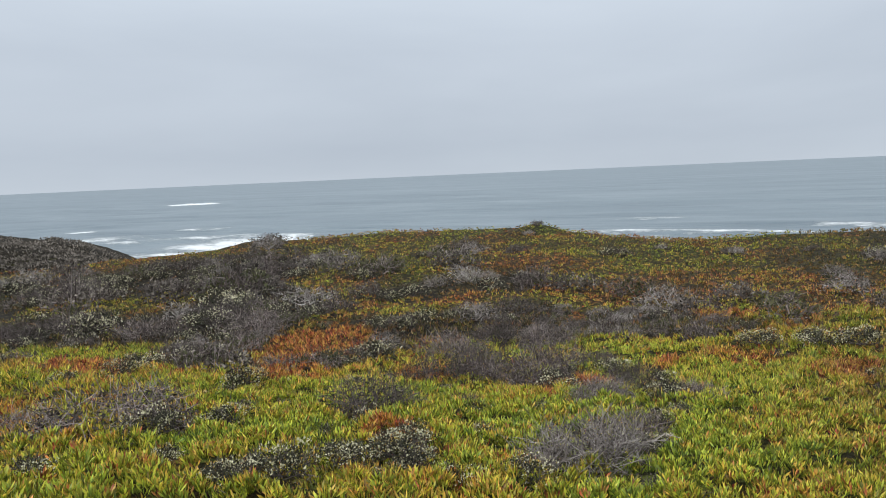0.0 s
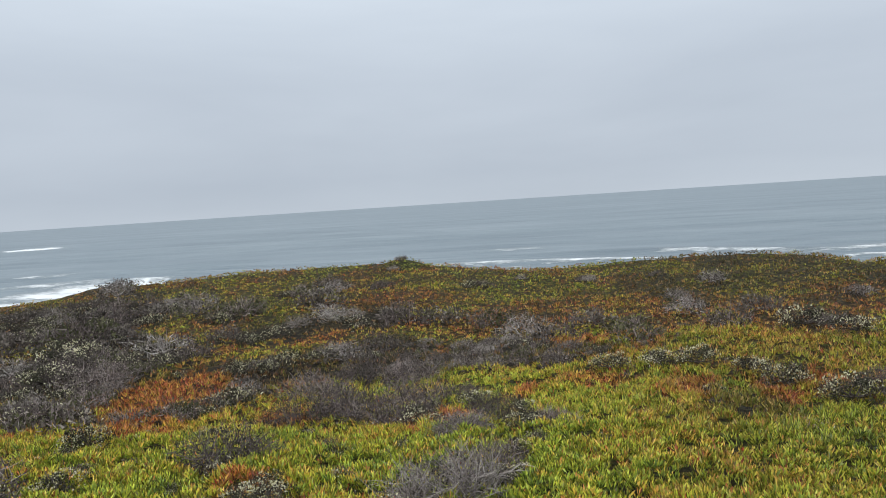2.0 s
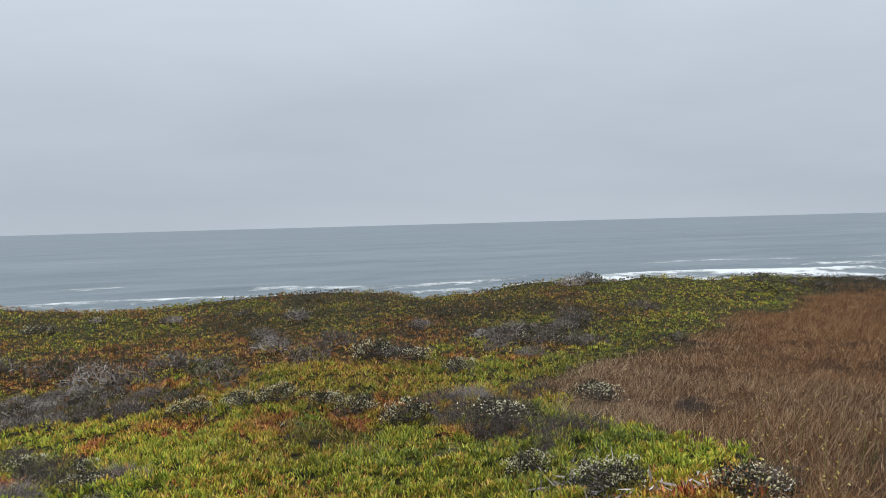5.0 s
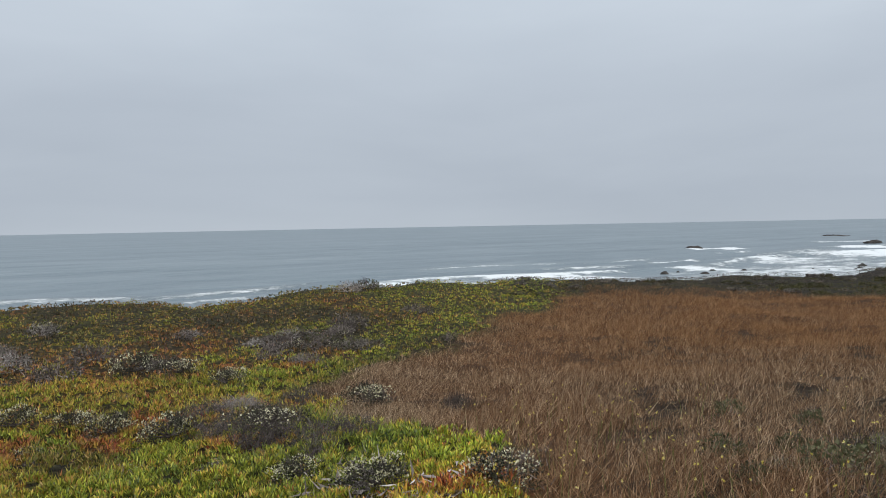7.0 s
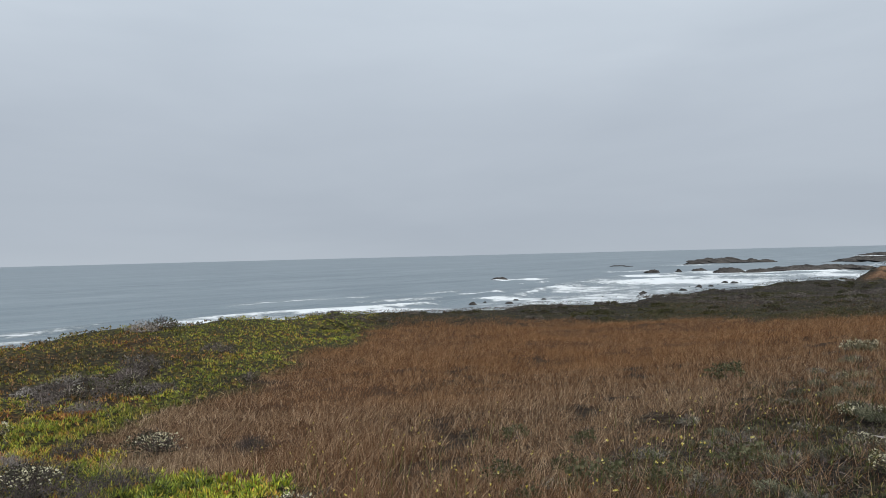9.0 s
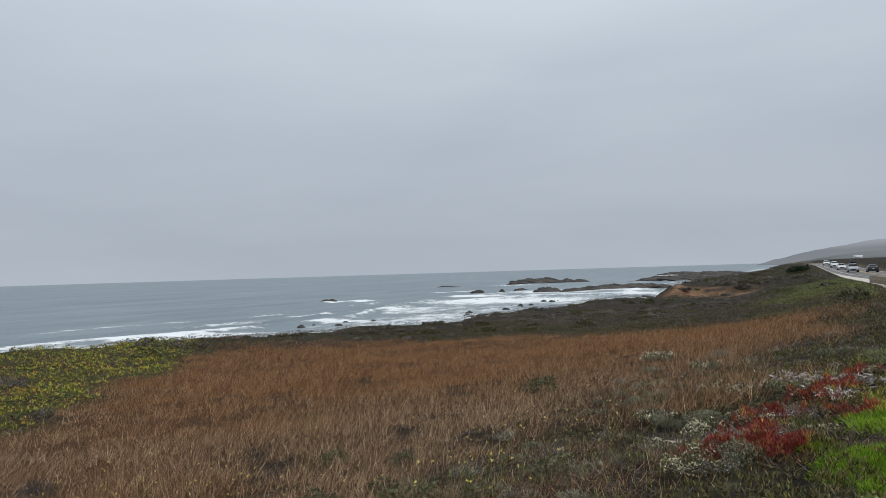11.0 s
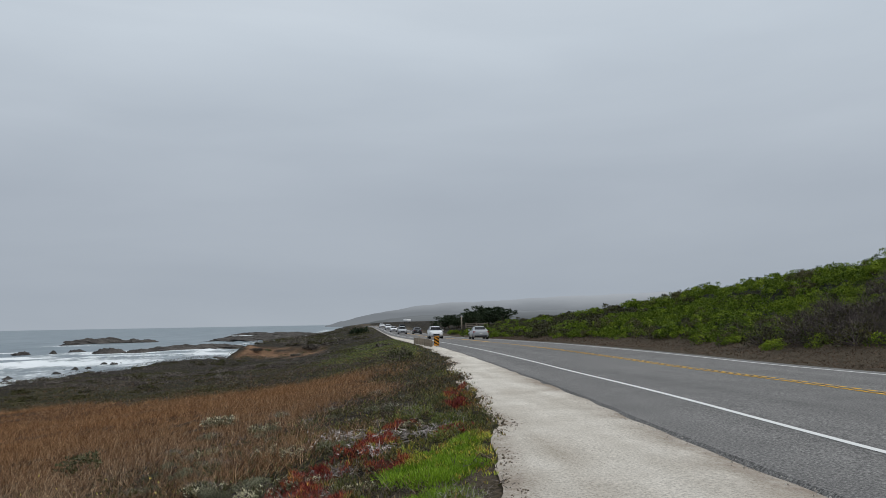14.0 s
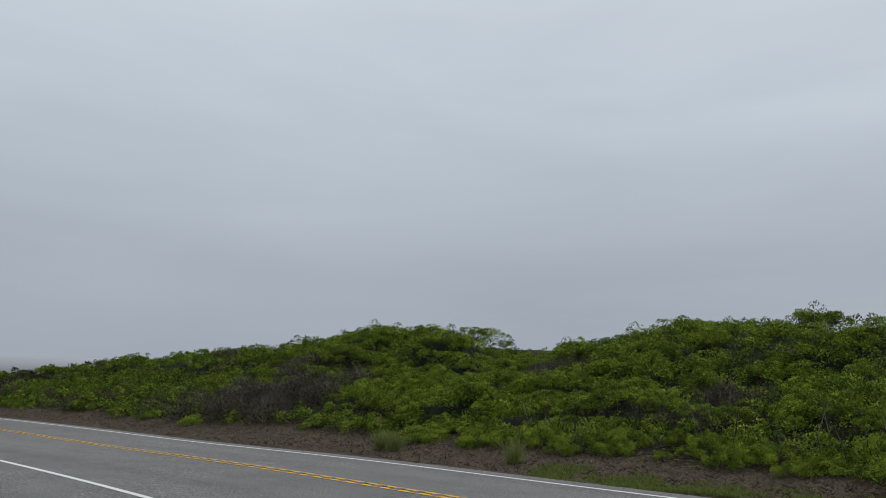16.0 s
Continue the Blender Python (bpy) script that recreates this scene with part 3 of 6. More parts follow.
height = 0.9 * np.exp(-((f - 0.99) / 0.03) ** 2) + 0.5 * np.exp(-((f - 1.14) / 0.025) ** 2) + 0.4 * np.sin(f * 34) * ease(1.0, 1.3, f) * ease(6, 2, f) * (0.3 + grain(sx, sy, 60, 55))
sea_mesh = mesh_of("sea", np.stack([sx, sy, SEA + height], -1).reshape(-1, 3), grid_faces(len(sea_radii), len(sea_turns), True)[:, ::-1], WATER, True)
add_value(sea_mesh, "foam", foam.ravel())
tagged(new("sea", sea_mesh), "grey ocean with white surf under an overcast sky", "sea", kind="structure")

# ---- road ----
ROAD_Y = np.concatenate([np.arange(-60, 60, 1.0), np.arange(60, 420, 4.0)])


def crown(u):
    """Height of the road over its bed, highest on the yellow line."""
    u = np.asarray(u, float)
    return 0.03 + 0.035 * (1 - np.abs((u - 8.75) / 4.6) ** 1.5)


def ribbon(name, across, lift, mat, y=ROAD_Y, wobble=0.0):
    """A strip that follows the road; across: offsets from the road's origin."""
    u, v = np.meshgrid(np.asarray(across, float), y)
    edge = np.zeros_like(u)
    edge[:, 0] = wobble * (grain(v[:, 0] * 0 + 5, v[:, 0], 0.8, 60) - 0.5)
    x = u + edge + road_shift(v)
    z = road_height(v) + crown(u) + lift
    n = len(across)
    top = np.stack([x, v, z], -1).reshape(-1, 3)
    return mesh_of(name, top, grid_faces(len(y), n)[:, ::-1], mat, True)


fine_y = np.concatenate([np.arange(-30, 60, 0.25), np.arange(60, 420, 4.0)])
road = tagged(new("road", ribbon("road", np.linspace(3.84, 12.80, 25), 0.0, ASPHALT, fine_y, 0.07)), "two-lane grey asphalt road with worn surface", "road", kind="structure")
for side, (a, b) in (("edge", (3.84, 3.69)), ("edge", (12.80, 12.95))):
    u = np.array([a, b])
    v = fine_y
    x = np.stack([a + (0.07 * (grain(v * 0 + 5, v, 0.8, 60) - 0.5) if a < 5 else v * 0), v * 0 + b], 1) + road_shift(v)[:, None]
    z = np.stack([road_height(v) + crown(a), road_height(v) - 0.1], 1)
    me = mesh_of("asphalt_edge", np.stack([x, np.repeat(v[:, None], 2, 1), z], -1).reshape(-1, 3), grid_faces(len(v), 2) if a < 5 else grid_faces(len(v), 2)[:, ::-1], ASPHALT)
    part("asphalt_edge", me, road, "broken asphalt edge")
for a, b, mat, label in ((5.307, 5.417, WHITE_PAINT, "white edge line"), (12.058, 12.188, WHITE_PAINT, "white edge line"), (8.800, 8.910, YELLOW_PAINT, "yellow centre line"), (9.010, 9.120, YELLOW_PAINT, "yellow centre line")):
    part("line", ribbon("line", (a, b), 0.006, mat), road, label)

# milled grooves across the centre lines
gv = np.arange(-6, 60, 0.46)
quad = np.stack([np.stack([gv * 0 + a + road_shift(gv), gv + b, road_height(gv) + crown(8.96) + 0.0095], 1) for a, b in ((8.850, 0), (9.070, 0), (9.070, 0.20), (8.850, 0.20))], 1).reshape(-1, 3)
part("groove", mesh_of("groove", quad, np.arange(len(quad)).reshape(-1, 4), ASPHALT), road, "milled grooves between the centre lines", "stuff")

# gravel shoulder, from the plants to the asphalt
gy1 = np.concatenate([np.arange(-25, 55, 0.2), np.arange(55, 300, 4.0)])
share = np.linspace(0, 1, 22)
v = np.repeat(gy1[:, None], len(share), 1)
x0 = verge(gy1)[:, None] - 0.04
x1 = 3.99 + road_shift(gy1)[:, None]
x = x0 + (x1 - x0) * share
z = road_height(v) + 0.03 - 0.024 * (1 - ease(0, 0.25, share)) + 0.035 * (grain(x, v, 0.9, 61) - 0.5) - 0.055 * ease(0.75, 1, share)
shoulder_mesh = mesh_of("pavement", np.stack([x, v, z], -1).reshape(-1, 3), grid_faces(len(gy1), len(share))[:, ::-1], GRAVEL, True)
add_value(shoulder_mesh, "dirt", np.clip(0.95 * ease(0.62, 1, share + 0.25 * (grain(x, v, 1.5, 62) - 0.5)) + 0.9 * (1 - ease(0.0, 0.16, share)), 0, 1).ravel())
shoulder = tagged(new("pavement", shoulder_mesh), "pale crushed gravel shoulder beside the road", "gravel shoulder", kind="structure")


# ---- low plants that nobody could count ----
def blades(base, aim, length, width, bend=None, kite=False, face=None, belly=0.45):
    """Arrays for pointed leaves: base points, unit directions, lengths, widths. kite: two faces a leaf, widest at the belly; face: the way each leaf turns its flat side."""
    n = len(base)
    across = np.cross(aim, rng.normal(size=(n, 3)) if face is None else face)
    across /= np.linalg.norm(across, axis=1, keepdims=True) + 1e-9
    tip = base + aim * length[:, None]
    if bend is not None:
        tip = tip + bend
    half = across * (width / 2)[:, None]
    if not kite:
        v = np.stack([base - half, base + half, tip], 1).reshape(-1, 3)
        return v, np.arange(3 * n).reshape(-1, 3)
    mid = base + aim * (length * belly)[:, None]
    v = np.stack([base, mid + half, tip, mid - half], 1).reshape(-1, 3)
    return v, np.arange(4 * n).reshape(-1, 4)


def crooked(base, aim, length, width, curl):
    """Arrays for thin twigs that bend on the way: three tapering stretches each."""
    n = len(base)
    side = unit(np.cross(aim, rng.normal(size=(n, 3))))
    turn = unit(rng.normal(size=(n, 3)) + (0, 0, 0.3)) * curl
    pts, way = [base], aim
    for step in range(3):
        pts.append(pts[-1] + way * (length / 3)[:, None])
        way = unit(way + turn + rng.normal(0, 0.15, (n, 3)))
    half = side * (width / 2)[:, None]
    rows = [pts[0] - half, pts[0] + half, pts[1] - half * 0.85, pts[1] + half * 0.85, pts[2] - half * 0.6, pts[2] + half * 0.6, pts[3]]
    k = np.arange(n)[:, None] * 7
    faces = [k + np.array(q) for q in ((0, 1, 3), (0, 3, 2), (2, 3, 5), (2, 5, 4), (4, 5, 6))]
    return np.stack(rows, 1).reshape(-1, 3), np.concatenate(faces)


def scatter(n, b0, b1, r0, r1, fade):
    """Points between two bearings and two distances, thinner with distance."""
    b = np.radians(rng.uniform(b0, b1, n))
    k = 2.0 - fade
    u = rng.uniform(0, 1, n)
    r = (r0 ** k + u * (r1 ** k - r0 ** k)) ** (1 / k)
    return r * np.sin(b), r * np.cos(b), r


def unit(v):
    return v / np.linalg.norm(v, axis=1, keepdims=True)


RED = ((-14.6, -9.7, 1.5), (-16.8, -10.3, 1.3), (-12.3, -8.4, 1.0), (-11.1, -8.3, 0.6), (-10.3, -7.4, 0.6), (-5.4, 4.5, 1.2), (-24.0, -3.0, 2.2), (-26.0, 2.0, 2.2), (-30.0, -9.0, 2.4), (-22.0, -9.5, 1.2), (-9.0, -10.6, 0.5), (-11.6, -5.6, 0.7), (-6.0, -3.2, 0.35),
       (-0.83, 7.6, 0.3), (-0.75, 8.2, 0.32), (-0.7, 9.4, 0.34), (-0.42, 9.95, 0.36), (-0.1, 10.8, 0.36), (0.2, 11.5, 0.36), (-0.35, 7.6, 0.34), (-0.24, 8.0, 0.26), (0.5, 12.3, 0.36), (1.25, 11.4, 0.3),
       (0.3, 10.0, 0.28), (0.4, 9.4, 0.22), (-0.6, 8.8, 0.3), (1.6, 14.0, 0.3), (1.75, 15.6, 0.3), (1.9, 17.4, 0.35))


def patch_value(x, y):
    """0 green, 0.4 yellow, 0.7 orange, 1 dark red."""
    b, r = polar(x, y)
    west = ease(-45, -70, b)
    p = 0.12 + 0.08 * west + 0.20 * grain(x, y, 3.1, 70) + 0.16 * grain(x, y, 0.8, 71) + 0.16 * (grain(x, y, 0.28, 74) - 0.5)
    rusty = ease(0.52, 0.72, grain(x, y, 2.6, 72) * 0.55 + grain(x, y, 0.6, 73) * 0.45) * ease(9.0, 14.0, r + 6 * grain(x, y, 4.0, 77))
    p = p + west * (0.36 * rusty + 0.03 * ease(16, 30, r) - 0.05 * ease(12, 9, r) * ease(-104, -96, b)) - 0.2 * ease(-30, -12, b)
    edge = verge(y) - x
    p = p + 0.16 * lush_slope(x, y) + ease(-30, -12, b) * (0.5 * ease(0.5, 0.1, edge) * ease(0.3, 0.6, grain(x, y, 1.2, 46)) * ease(10, 13, y) + 0.24 * ease(0.1, 0.4, x) * ease(11.5, 10.5, y))
    for cx, cy, s in RED:
        near = np.exp(-((x - cx) ** 2 + (y - cy) ** 2) / (s * s))
        if cx < -3:
            p = p + 0.42 * near * (0.4 + grain(x, y, 0.4, 75))
        else:
            red = ease(0.34, 0.5, near * (0.5 + grain(x, y, 0.3, 75)))
            p = p * (1 - red) + (0.80 + 0.26 * grain(x, y, 0.16, 76)) * red
    return np.where(b < -40, np.minimum(p, 0.68), p)


def bluff_edge_green(x, y):
    """1 on the strip of lime-green plants along the bluff's edge west of the field."""
    b, r = polar(x, y)
    return ease(-62, -56, b) * ease(-42, -46, b) * ease(28, 35, r)


def dullness(x, y):
    """1 where the low plants are olive and brown instead of bright, as on the verge to the north."""
    b, r, d, _ = bluff(x, y)
    k = ease(-42, -28, b) * (0.55 + 0.6 * grain(x, y, 1.2, 78))
    k = np.maximum(k, ease(-48, -43, b) * ease(-16, -9, r - 0.93 * d) * ease(25, 40, r) * 0.95) * (1 - 0.5 * bluff_edge_green(x, y))
    k = k * (1 - 0.9 * ease(0.2, 0.55, x) * ease(6.9, 7.6, y) * ease(11.0, 10.0, y) * ease(0.3, 0.55, grain(x, y, 0.8, 79)))
    k = k * (1 - 0.75 * lush_slope(x, y)) * (1 - 0.2 * ease(-30, -15, b) * ease(3.2, 1.6, verge(y) - x) * ease(9, 12, y))
    for cx, cy, s in RED:
        near = np.exp(-((x - cx) ** 2 + (y - cy) ** 2) / (s * s))
        k = k * (1 - (near if cx < -3 else ease(0.34, 0.5, near * (0.5 + grain(x, y, 0.3, 75)))))
    return np.clip(k + 0.40 * ease(0.45, 0.75, grain(x, y, 1.5, 85)) * ease(13, 22, r) + 0.30 * ease(16, 30, r) * (1 - 0.4 * bluff_edge_green(x, y)) + 0.34 * ease(-94, -82, b) * ease(-50, -60, b) * ease(4, 9, r) * (0.3 + grain(x, y, 0.9, 92)) + 0.8 * bare_ground(x, y), 0, 1)


def ice_plants():
    """Shoots, each a sheaf of pointed finger leaves; nearer shoots have more and thicker leaves."""
    verts, faces, patches, dulls, count = [], [], [], [], 0
    for n, b0, b1, r0, r1, fade, leaves in ((46000, -156, -20, 4.8, 9.5, 1.0, 6), (5000, -20, 14, 4.8, 9.5, 1.0, 7), (24000, -26, 13, 5.5, 24.0, 1.5, 5), (9000, 0, 0, 0.0, 0.0, 0.0, 5), (84000, -156, 10, 9.5, 20.0, 1.5, 5), (90000, -156, 9, 20.0, 64.0, 1.7, 4), (4000, -178, 14, 1.4, 4.8, 1.0, 5), (4000, -180, -156, 4.8, 40.0, 1.5, 5)):
        if r1 == 0:                                      # red shoots crowd together beside the gravel
            spot = np.array([q for q in RED if q[0] > -3])[rng.integers(0, sum(q[0] > -3 for q in RED), n)]
            x, y = spot[:, 0] + rng.normal(0, 0.6, n) * spot[:, 2], spot[:, 1] + rng.normal(0, 0.75, n) * spot[:, 2]
            r = np.hypot(x, y)
        else:
            x, y, r = scatter(n, b0, b1, r0, r1, fade)
        b, _, d, _ = bluff(x, y)
        off = verge(y) - x
        keep = (off > 0.05 - 0.22 * ease(0.55, 0.8, grain(x, y, 0.5, 87))) & (r < d + 1.0) & (x < 3.4)
        keep &= rng.uniform(0, 1, n) > ease(0.05, 0.35, field(x, y))
        keep &= rng.uniform(0, 1, n) > 0.5 * bare_ground(x, y)
        stems = ease(-46, -36, b) * ease(0.5, 1.8, off + 1.2 * (grain(x, y, 0.9, 88) - 0.5)) * ease(26, 18, y)
        near_red = np.max([np.exp(-((x - cx) ** 2 + (y - cy) ** 2) / (1.6 * s * s)) for cx, cy, s in RED], 0)
        keep &= rng.uniform(0, 1, n) > 0.88 * stems * (1 - near_red)
        keep &= rng.uniform(0, 1, n) > 0.85 * ease(0.1, 0.4, x) * ease(10.2, 9.2, y) * ease(-40, -30, b) * ease(0.42, 0.55, grain(x, y, 0.55, 89))
        darker = ease(-48, -43, b) * ease(-16, -9, r - 0.93 * d) * ease(25, 40, r) * (0.6 + 0.4 * ease(-36, -26, b))
        keep &= rng.uniform(0, 1, n) > 0.7 * darker
        keep &= rng.uniform(0, 1, n) < np.where(off < 1.2, 0.5 + 0.5 * grain(x, y, 0.8, 82), 1)
        heap = ease(0.15, 0.85, grain(x, y, 0.33, 83) * 0.55 + grain(x, y, 0.13, 84) * 0.45)
        keep &= rng.uniform(0, 1, n) < 0.5 + 0.5 * ease(0.22, 0.5, heap)
        x, y, r, tuft = x[keep], y[keep], r[keep], heap[keep]
        n = len(x)
        size = np.clip(r / 9.0, 0.85, 5) ** 0.6 * (1 - 0.55 * ease(-46, -36, polar(x, y)[0]))
        root = np.stack([x, y, ground_height(x, y) - 0.07 + 0.22 * tuft + rng.uniform(-0.03, 0.03, n)], 1)
        tilt = rng.normal(0, 0.32, (n, 2))
        p = patch_value(x, y) - 0.02 + rng.normal(0, 0.08, n) + 0.28 * (rng.uniform(0, 1, n) > 0.94)
        q = dullness(x, y)
        k = np.repeat(np.arange(n), leaves)
        m = len(k)
        turn = rng.uniform(0, 2 * np.pi, m)
        lean = rng.uniform(0.1, 0.85, m)
        aim = unit(np.stack([np.cos(turn) * lean + tilt[k, 0], np.sin(turn) * lean + tilt[k, 1], np.ones(m)], 1))
        base = root[k] + np.stack([np.cos(turn), np.sin(turn), np.zeros(m)], 1) * (0.016 * size[k])[:, None]
        length = rng.uniform(0.05, 0.105, m) * size[k] ** (0.5 if r0 < 15 else 0.15)
        width = rng.uniform(0.011, 0.017, m) * size[k]
        if 4.5 < r0 < 9 and b0 > -170:                   # the nearest leaves are blunt fingers
            v, f_ = blades(base, aim, length, width * 1.2, kite=True, belly=0.62)
            tri = np.concatenate([f_[:, [0, 1, 2]], f_[:, [0, 2, 3]]])
        else:
            v, tri = blades(base, aim, length, width * (1.35 if r0 < 15 else 1.6))
        each = len(v) // m
        tips = np.repeat(p[k], each).reshape(-1, each)
        tips[:, 2] += 0.11
        tips[:, 0] -= 0.14
        verts.append(v)
        faces.append(tri + count)
        patches.append(tips.ravel())
        dulls.append(np.repeat(q[k], each))
        count += len(v)
    me = mesh_of("ice_plants", np.concatenate(verts), np.concatenate(faces), ICE)
    add_value(me, "patch", np.concatenate(patches))
    add_value(me, "dull", np.concatenate(dulls))
    tagged(new("ice_plants", me), "succulent ice plant mat in green, yellow and red", "ground cover", kind="stuff")


def dry_grass():
    layers = []
    for n, upright, tall0, tall1, wide, fade in ((560000, 0.52, 0.11, 0.31, 0.0060, 1.25), (380000, 0.38, 0.22, 0.50, 0.0046, 1.3)):
        x, y, r = scatter(n, -80, 4, 4.5, 48.0, fade)
        tuft = grain(x, y, 0.35, 93) * 0.6 + grain(x, y, 1.4, 94) * 0.4
        b, _ = polar(x, y)
        fringe = 0.62 * ease(-50, -38, b) * ease(1.0, 3.2, verge(y) - x) * ease(0.25, 0.6, grain(x, y, 1.1, 96)) * ease(40, 34, y)
        keep = rng.uniform(0, 1, len(x)) < np.maximum(field(x, y), fringe) * ease(0.12, 0.50, tuft) * (0.65 + 0.35 * ease(6, 11, r))
        keep &= verge(y) - x > 0.3
        x, y, r, tuft = x[keep], y[keep], r[keep], tuft[keep]
        n = len(x)
        size = np.clip(r / 10.0, 0.8, 4.5) ** 0.5
        tall = (tall0 + (tall1 - tall0) * grain(x, y, 2.5, 91) * (0.5 + tuft)) * rng.uniform(0.5, 1.15, n)
        lean = rng.normal(0, upright, (n, 2))
        aim = unit(np.stack([0.10 + lean[:, 0], 0.05 + lean[:, 1], np.ones(n)], 1))
        bend = np.stack([rng.normal(0.05, 0.24, n), rng.normal(0.03, 0.24, n), -rng.uniform(0, 0.25, n)], 1) * tall[:, None]
        v, f_ = blades(np.stack([x, y, ground_height(x, y) - 0.02], 1), aim, tall, rng.uniform(0.6, 1.3, n) * wide * size, bend)
        rust = np.clip(0.14 - 1.0 * ease(-48, -66, polar(x, y)[0]) + 0.45 * ease(12, 28, r) + 0.35 * ease(13, 24, y) + 0.8 * (grain(x, y, 3.2, 95) - 0.5), -1, 1)
        layers.append((v, f_, np.repeat(rust, 3)))
    shift = len(layers[0][0])
    me = mesh_of("dry_grass", np.concatenate([layers[0][0], layers[1][0]]), np.concatenate([layers[0][1], layers[1][1] + shift]), STRAW)
    add_value(me, "rust", np.concatenate([layers[0][2], layers[1][2]]))
    tagged(new("dry_grass", me), "dry reddish-brown grass field bent by wind", "grass", kind="stuff")


add_value(ground_mesh, "patch", patch_value(gx, gy).ravel())
add_value(ground_mesh, "dull", dullness(gx, gy).ravel())
ice_plants()
dry_grass()


def verge_stems():
    """Dead grey-brown stems and small olive leaves that cover the verge between grass and gravel."""
    x, y, r = scatter(150000, -46, 14, 5.0, 44.0, 1.45)
    b, _ = polar(x, y)
    off = verge(y) - x
    keep = (off > -0.12 + 0.3 * grain(x, y, 0.7, 97)) & (field(x, y) < rng.uniform(0.1, 1, len(x)))
    keep &= rng.uniform(0, 1, len(x)) < (0.35 + 0.65 * ease(0.4, 1.6, off)) * ease(0.15, 0.5, grain(x, y, 0.6, 98))
    x, y, r, off = x[keep], y[keep], r[keep], off[keep]
    n = len(x)
    size = np.clip(r / 9.0, 0.8, 4) ** 0.55
    z = ground_height(x, y) - 0.01 + 0.08 * grain(x, y, 0.4, 99)
    lay = rng.uniform(0.1, 0.8, n)
    aim = unit(np.stack([rng.normal(0, 0.8, n), rng.normal(0, 0.8, n), lay], 1))
    tone = grain(x, y, 1.7, 101) * 0.5 + rng.uniform(0, 0.5, n)
    for mat, pick, long, wide, label in ((DARK_TWIG, tone > 0.66, 0.14, 0.009, "tangle of grey-brown dead stems on the verge"), (VERGE_STEM, (tone > 0.5) & (tone <= 0.66), 0.16, 0.008, "brown dead stems on the verge"), (OLIVE_LEAF, tone <= 0.5, 0.07, 0.020, "small olive leaves among the verge's stems")):
        m = int(pick.sum())
        v, f_ = blades(np.stack([x, y, z], 1)[pick], aim[pick], rng.uniform(0.4, 1.2, m) * long * size[pick], rng.uniform(0.6, 1.3, m) * wide * size[pick])
        tagged(new("verge_stems", mesh_of("verge_stems", v, f_, mat)), label, "ground cover", kind="stuff")


def far_scrub():
    """Low scrub over the bluff north of the field, out to the plateau beyond the gully."""
    x, y, r = scatter(230000, -52, 3.5, 36, 420, 1.5)
    b, _, d, _ = bluff(x, y)
    off = verge(y) - x
    keep = (r < d + 4) & (off > 0.5) & (field(x, y) < 0.2) & (y > 30) & (0.85 * sandy_slope(x, y) < rng.uniform(0.0, 1.0, len(x)))
    x, y, r, b, off = x[keep], y[keep], r[keep], b[keep], off[keep]
    n = len(x)
    size = (r / 60.0) ** 0.62
    up = (0.04 + 0.22 * domes(x, y, 1.6, 160) + 0.45 * ease(90, 160, r) * domes(x, y, 4.0, 165)) * ease(0.2, 1.2, off)
    aim = unit(np.stack([rng.normal(0, 0.8, n), rng.normal(0, 0.8, n), rng.uniform(0.1, 1.0, n)], 1))
    tone = 0.5 + 1.5 * (grain(x, y, 9.0, 170) - 0.5) + 0.7 * (grain(x, y, 2.2, 171) - 0.5) + rng.uniform(-0.1, 0.1, n)
    lush = 0.9 * lush_slope(x, y)
    kind = np.where(rng.uniform(0, 1, n) < lush, 3, np.where(tone > 0.54, 0, np.where(tone > 0.34, 1, 2)))
    for i, (mat, label) in enumerate(((OLIVE_LEAF, "low olive scrub on the bluff"), (GREY_LEAF, "low grey-brown scrub on the bluff"), (DARK_TWIG, "bare grey twiggy scrub on the bluff"), (REED, "yellow-green low growth on the slope beside the road"))):
        k = kind == i
        m = int(k.sum())
        v, f_ = blades(np.stack([x, y, ground_height(x, y) + up], 1)[k], aim[k], rng.uniform(0.06, 0.13, m) * size[k], rng.uniform(0.03, 0.06, m) * size[k])
        tagged(new("bluff_scrub", mesh_of("bluff_scrub", v, f_, mat)), label, "scrub", kind="stuff")


verge_stems()
far_scrub()


# ---- shrubs of the bluff ----
def dome_points(n, flat=0.55, low=0.0):
    """Points and outward directions on a flattened dome of radius 1."""
    v = unit(rng.normal(size=(n, 3)))
    v[:, 2] = np.abs(v[:, 2]) * (1 - low) + low
    v = unit(v)
    p = v * np.array([1, 1, flat])
    return p, unit(v * np.array([1, 1, 1 / flat ** 0.5]))


def uneven(p, seed):
    """Pushes a dome in and out, so that its outline is ragged."""
    k = 0.72 + 0.5 * grain(p[:, 0] + seed * 7.3, p[:, 1] - seed * 3.1 + p[:, 2] * 2, 0.5, seed)
    return p * k[:, None]


def clumped(n, flat, low, seed, deep):
    """Points and outward directions on small rounded heads that make up a dome of radius 1."""
    heads = 17
    c, _ = dome_points(heads, flat, low)
    c = uneven(c, seed) * rng.uniform(0.55, 0.9, (heads, 1)) * (1, 1, 0.85)
    k = rng.integers(0, heads, n)
    d = unit(rng.normal(size=(n, 3)) + (0, 0, 0.55))
    d[:, 2] = np.maximum(d[:, 2], -0.3)
    p = c[k] + d * rng.uniform(deep, 1.0, (n, 1)) * 0.30
    p[:, 2] = np.maximum(p[:, 2], 0.0)
    return p, unit(d + 0.4 * unit(c + (0, 0, 0.2))[k])


